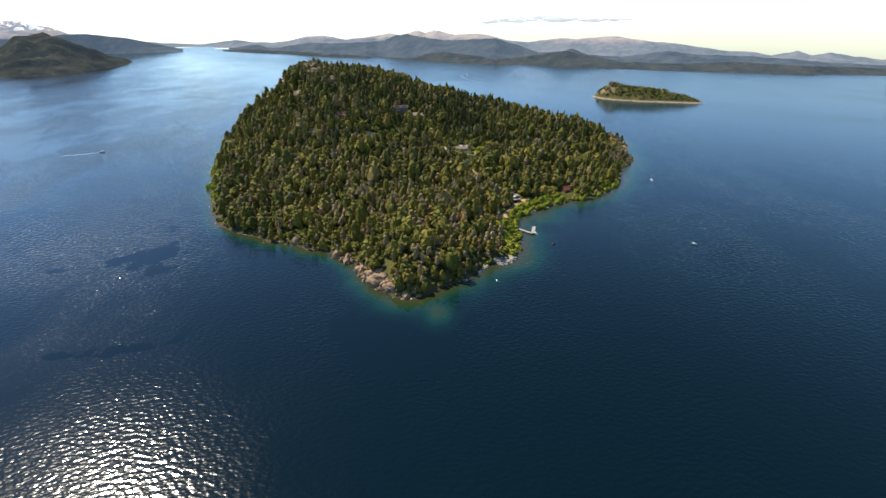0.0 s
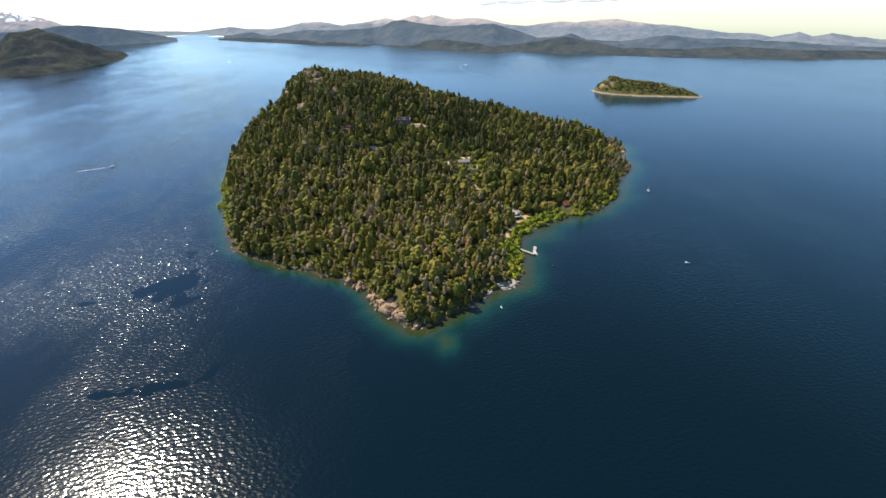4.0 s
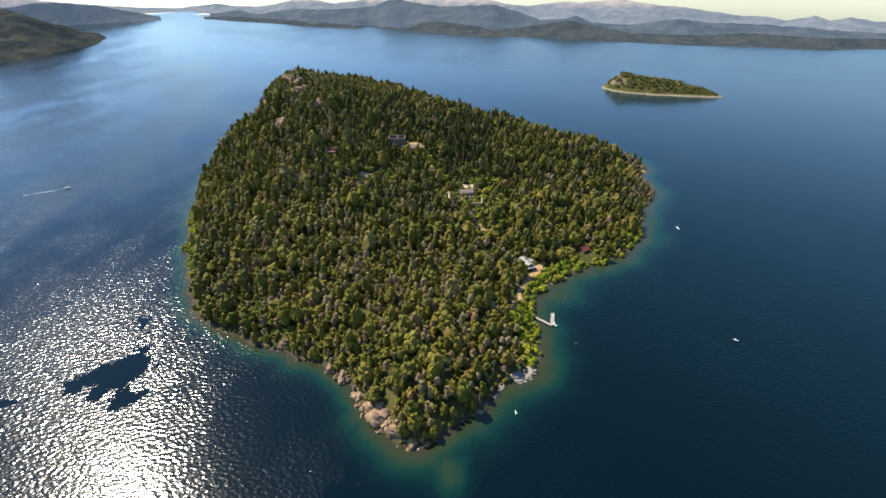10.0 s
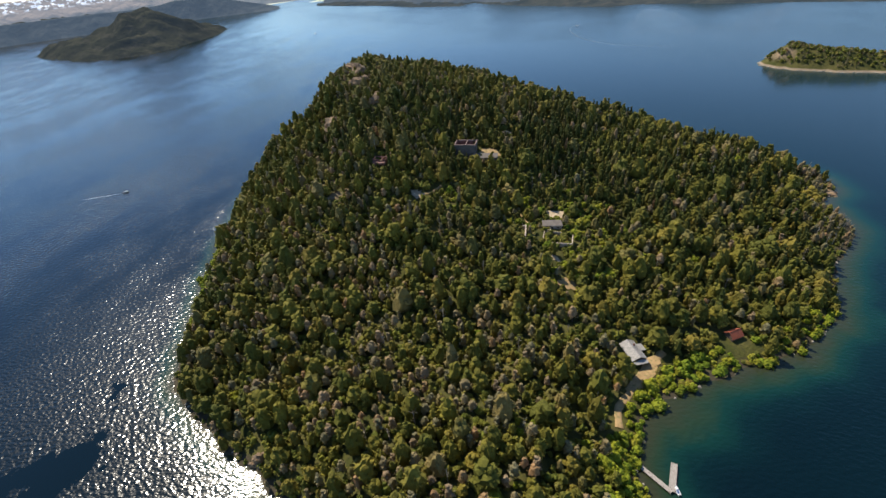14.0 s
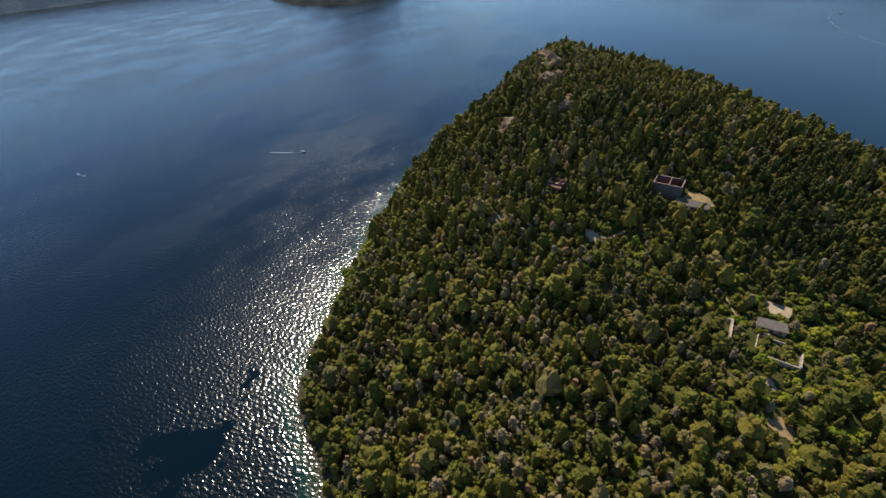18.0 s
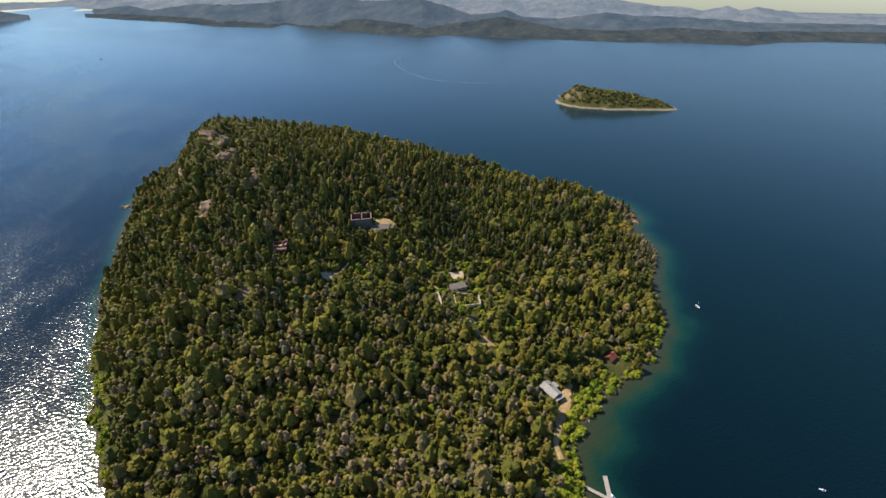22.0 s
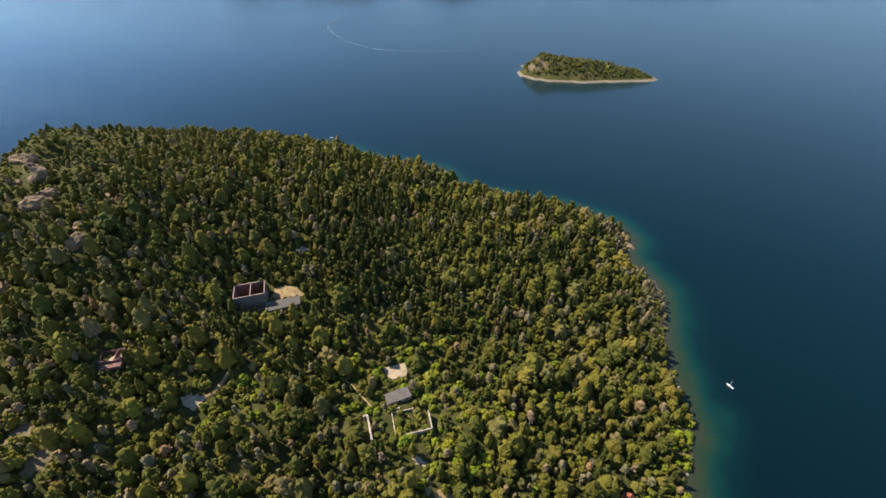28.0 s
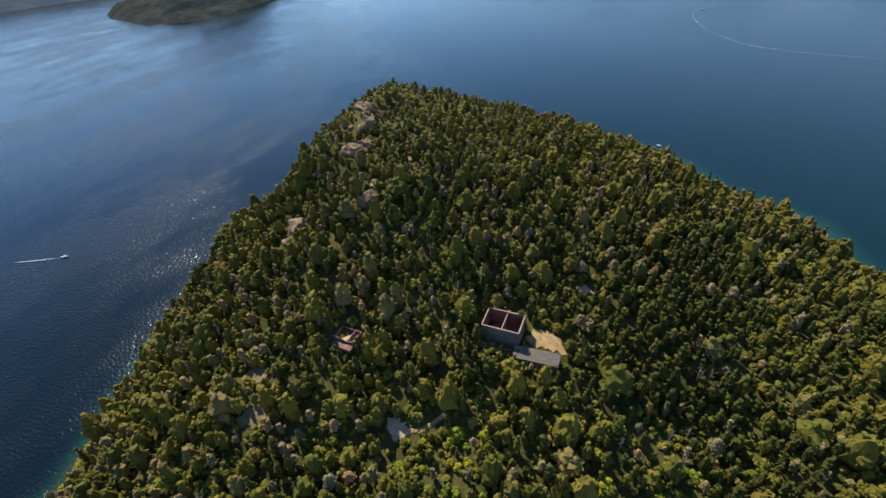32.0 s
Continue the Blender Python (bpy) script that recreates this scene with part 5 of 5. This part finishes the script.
strip("footpath", [(-9, 595), (-4, 588), (1, 583), (6, 573), (10, 564)], 1.6, M_EARTH, "narrow earth footpath")
strip("footpath", [(-84, 589), (-78, 592), (-73, 598), (-70, 603)], 2.4, M_EARTH, "narrow earth footpath through a clearing")


# ---- rocks ----
def outcrop(x, y, sx, sy, sz, turn, mat, label, seed, n=3, sink=0.12):
    top = empty("rock_outcrop", (x, y, height(x, y)), radians(turn), label, "rock")
    rng = np.random.RandomState(seed)
    for k in range(n):
        q = 1.0 if k == 0 else rng.uniform(0.3, 0.6)
        ob = shape("boulder", rock_mesh("boulder", seed + k * 3.7, sx * q, sy * q, sz * q, mat, 3 if k == 0 else 2), top)
        if k:
            px, py = rng.uniform(-1, 1) * sx * 1.1, rng.uniform(-1, 1) * sy * 1.1
            c, s = math.cos(radians(turn)), math.sin(radians(turn))
            ob.location = (px, py, height(x + px * c - py * s, y + px * s + py * c) - height(x, y) - sz * q * sink)
        else:
            ob.location = (0, 0, -sz * sink)
        ob.rotation_euler = (0, 0, rng.uniform(0, 6))


for q in ((-194, 742, 9, 6, 8, 40), (-189, 750, 7, 5, 7, 60), (-200, 773, 6, 9, 9, 20), (-205, 788, 4, 4, 4, 10), (-223, 805, 6, 4, 4, 10), (-228, 816, 10, 6, 7, 20), (-214, 768, 3, 3, 3, 0), (-202, 675, 7, 11, 9, -25), (-196, 686, 5, 6, 7, 0), (-157, 696, 5, 7, 6, 15), (-160, 710, 3.5, 3, 3, 0), (-150, 742, 4, 2.5, 2, 0)):
    outcrop(*q, M_ROCK, "tan weathered rock outcrop rising from the wood", int(-q[0]))
for q in ((-42, 296, 6.5, 6, 6, -35), (-48, 303, 5, 4, 5, 10), (-36, 290, 5, 3.5, 4.5, 70), (-32, 287, 6, 4, 4, 20), (-56, 313, 4, 6, 6, 30), (-70, 330, 3, 6, 6, 45), (-80, 338, 4, 4, 5, 40), (-120, 361, 3.5, 3, 5, 0), (-113, 399, 3.5, 3, 5, 0), (-20, 280, 4, 3, 2, 30)):
    outcrop(*q, M_ROCK, "steep tan shore cliff at the foot of the wood", int(300 - q[0]), 9)
for q in ((54, 329, 5, 4, 1.6, 0), (60, 334, 4, 3, 1.4, 40), (47, 329, 4, 3, 1.5, 80), (34, 314, 2.2, 1.8, 1.6, 0), (22, 301, 2, 1.6, 1.4, 20), (38, 320, 2, 2.4, 2, 0)):
    outcrop(*q, M_GREYROCK, "pale grey boulders heaped along the shore", int(500 + q[0]), 6)
for q in ((20, 982, 9, 4, 2.5, -30), (32, 973, 7, 4, 2.5, -30), (-20, 1002, 9, 4, 3, -30), (-45, 1016, 8, 4, 3, -20), (62, 929, 6, 4, 3, -30), (100, 912, 6, 4, 3, -30), (140, 874, 5, 6, 3, 0), (160, 824, 6, 4, 3, -30), (226, 779, 5, 4, 3, -40), (275, 688, 5, 5, 3, 0), (279, 702, 4, 5, 3, 0), (-368, 800, 5, 8, 4, 0), (-372, 850, 5, 8, 5, 20)):
    outcrop(*q, M_ROCK, "pale tan rocks along the far shore", int(700 + q[1]), 4)


# ---- stones along the waterline and foam ----
def pebbles():
    rng = np.random.RandomState(9)
    vs, fs = [], []
    loops = [(shore_loop, land, 260), (ISLET, islet_land, 900)]
    for loop, _, count in loops:
        nxt = np.roll(loop, -1, axis=0)
        for _ in range(count):
            i = rng.randint(len(loop))
            p = loop[i] + (nxt[i] - loop[i]) * rng.uniform()
            p = p + rng.normal(0, 1.0, 2)
            s = rng.uniform(0.25, 1.0) ** 2 * (0.9 if loop is shore_loop else 2.2) + 0.2
            v = turned(rng, ICO_V * rng.uniform(0.7, 1.2, (12, 1))) * s * np.array([1, 1, 0.55]) + (p[0], p[1], 0.1)
            fs.append(ICO_F + 12 * len(vs))
            vs.append(v)
    me = tri_mesh("shore_stones", np.concatenate(vs), np.concatenate(fs), [M_GREYROCK])
    tagged(new("shore_stones", me), "pale stones scattered along the waterline", "stones", kind="stuff")


pebbles()


def wake(name, line, wide, label, mat=M_FOAM):
    line = np.array(line, float)
    seg = np.concatenate([[0], np.cumsum(np.hypot(*np.diff(line, axis=0).T))])
    s = np.linspace(0, seg[-1], 40)
    c = np.stack([np.interp(s, seg, line[:, k]) for k in range(2)], 1)
    for _ in range(5):
        c[1:-1] = (c[:-2] + 2 * c[1:-1] + c[2:]) / 4
    t = np.gradient(c, axis=0)
    t /= np.hypot(*t.T)[:, None]
    verts, faces = [], []
    for i, (p, q) in enumerate(zip(c, t)):
        w = wide * (0.35 + 0.65 * abs(math.sin(i * 0.9)) * (0.6 + noise.noise(Vector((i * 0.5, wide, 1))))) * math.sin(math.pi * (i + 1) / 42)
        verts += [(p[0] - q[1] * w / 2, p[1] + q[0] * w / 2, 0.02), (p[0], p[1], 0.05), (p[0] + q[1] * w / 2, p[1] - q[0] * w / 2, 0.02)]
    for i in range(39):
        for k in range(2):
            a = i * 3 + k
            faces.append((a, a + 3, a + 4, a + 1))
    tagged(new(name, mesh_from(name, verts, faces, [mat])), label, "wake", kind="structure")


wake("boat_wake", [(-495, 653), (-515, 643), (-536, 633)], 1.1, "thin white wake behind the motorboat")
wake("old_wake", [(118, 1800), (62, 1735), (56, 1665), (82, 1540), (140, 1440), (232, 1395), (330, 1375)], 4.5, "faint pale curved wake far out on the lake", M_WAKE)
wake("boat_wake", [(-707, 473), (-726, 471)], 1.2, "thin white wake behind the small boat")

# ---- the plan is drawn at 0.8125 m to the unit; bring all of it to metres ----
PLAN = 0.8125
for ob in list(scene.objects):
    if ob.parent is None and ob.type in ("MESH", "EMPTY"):
        ob.matrix_basis = Matrix.Scale(PLAN, 4) @ ob.matrix_basis
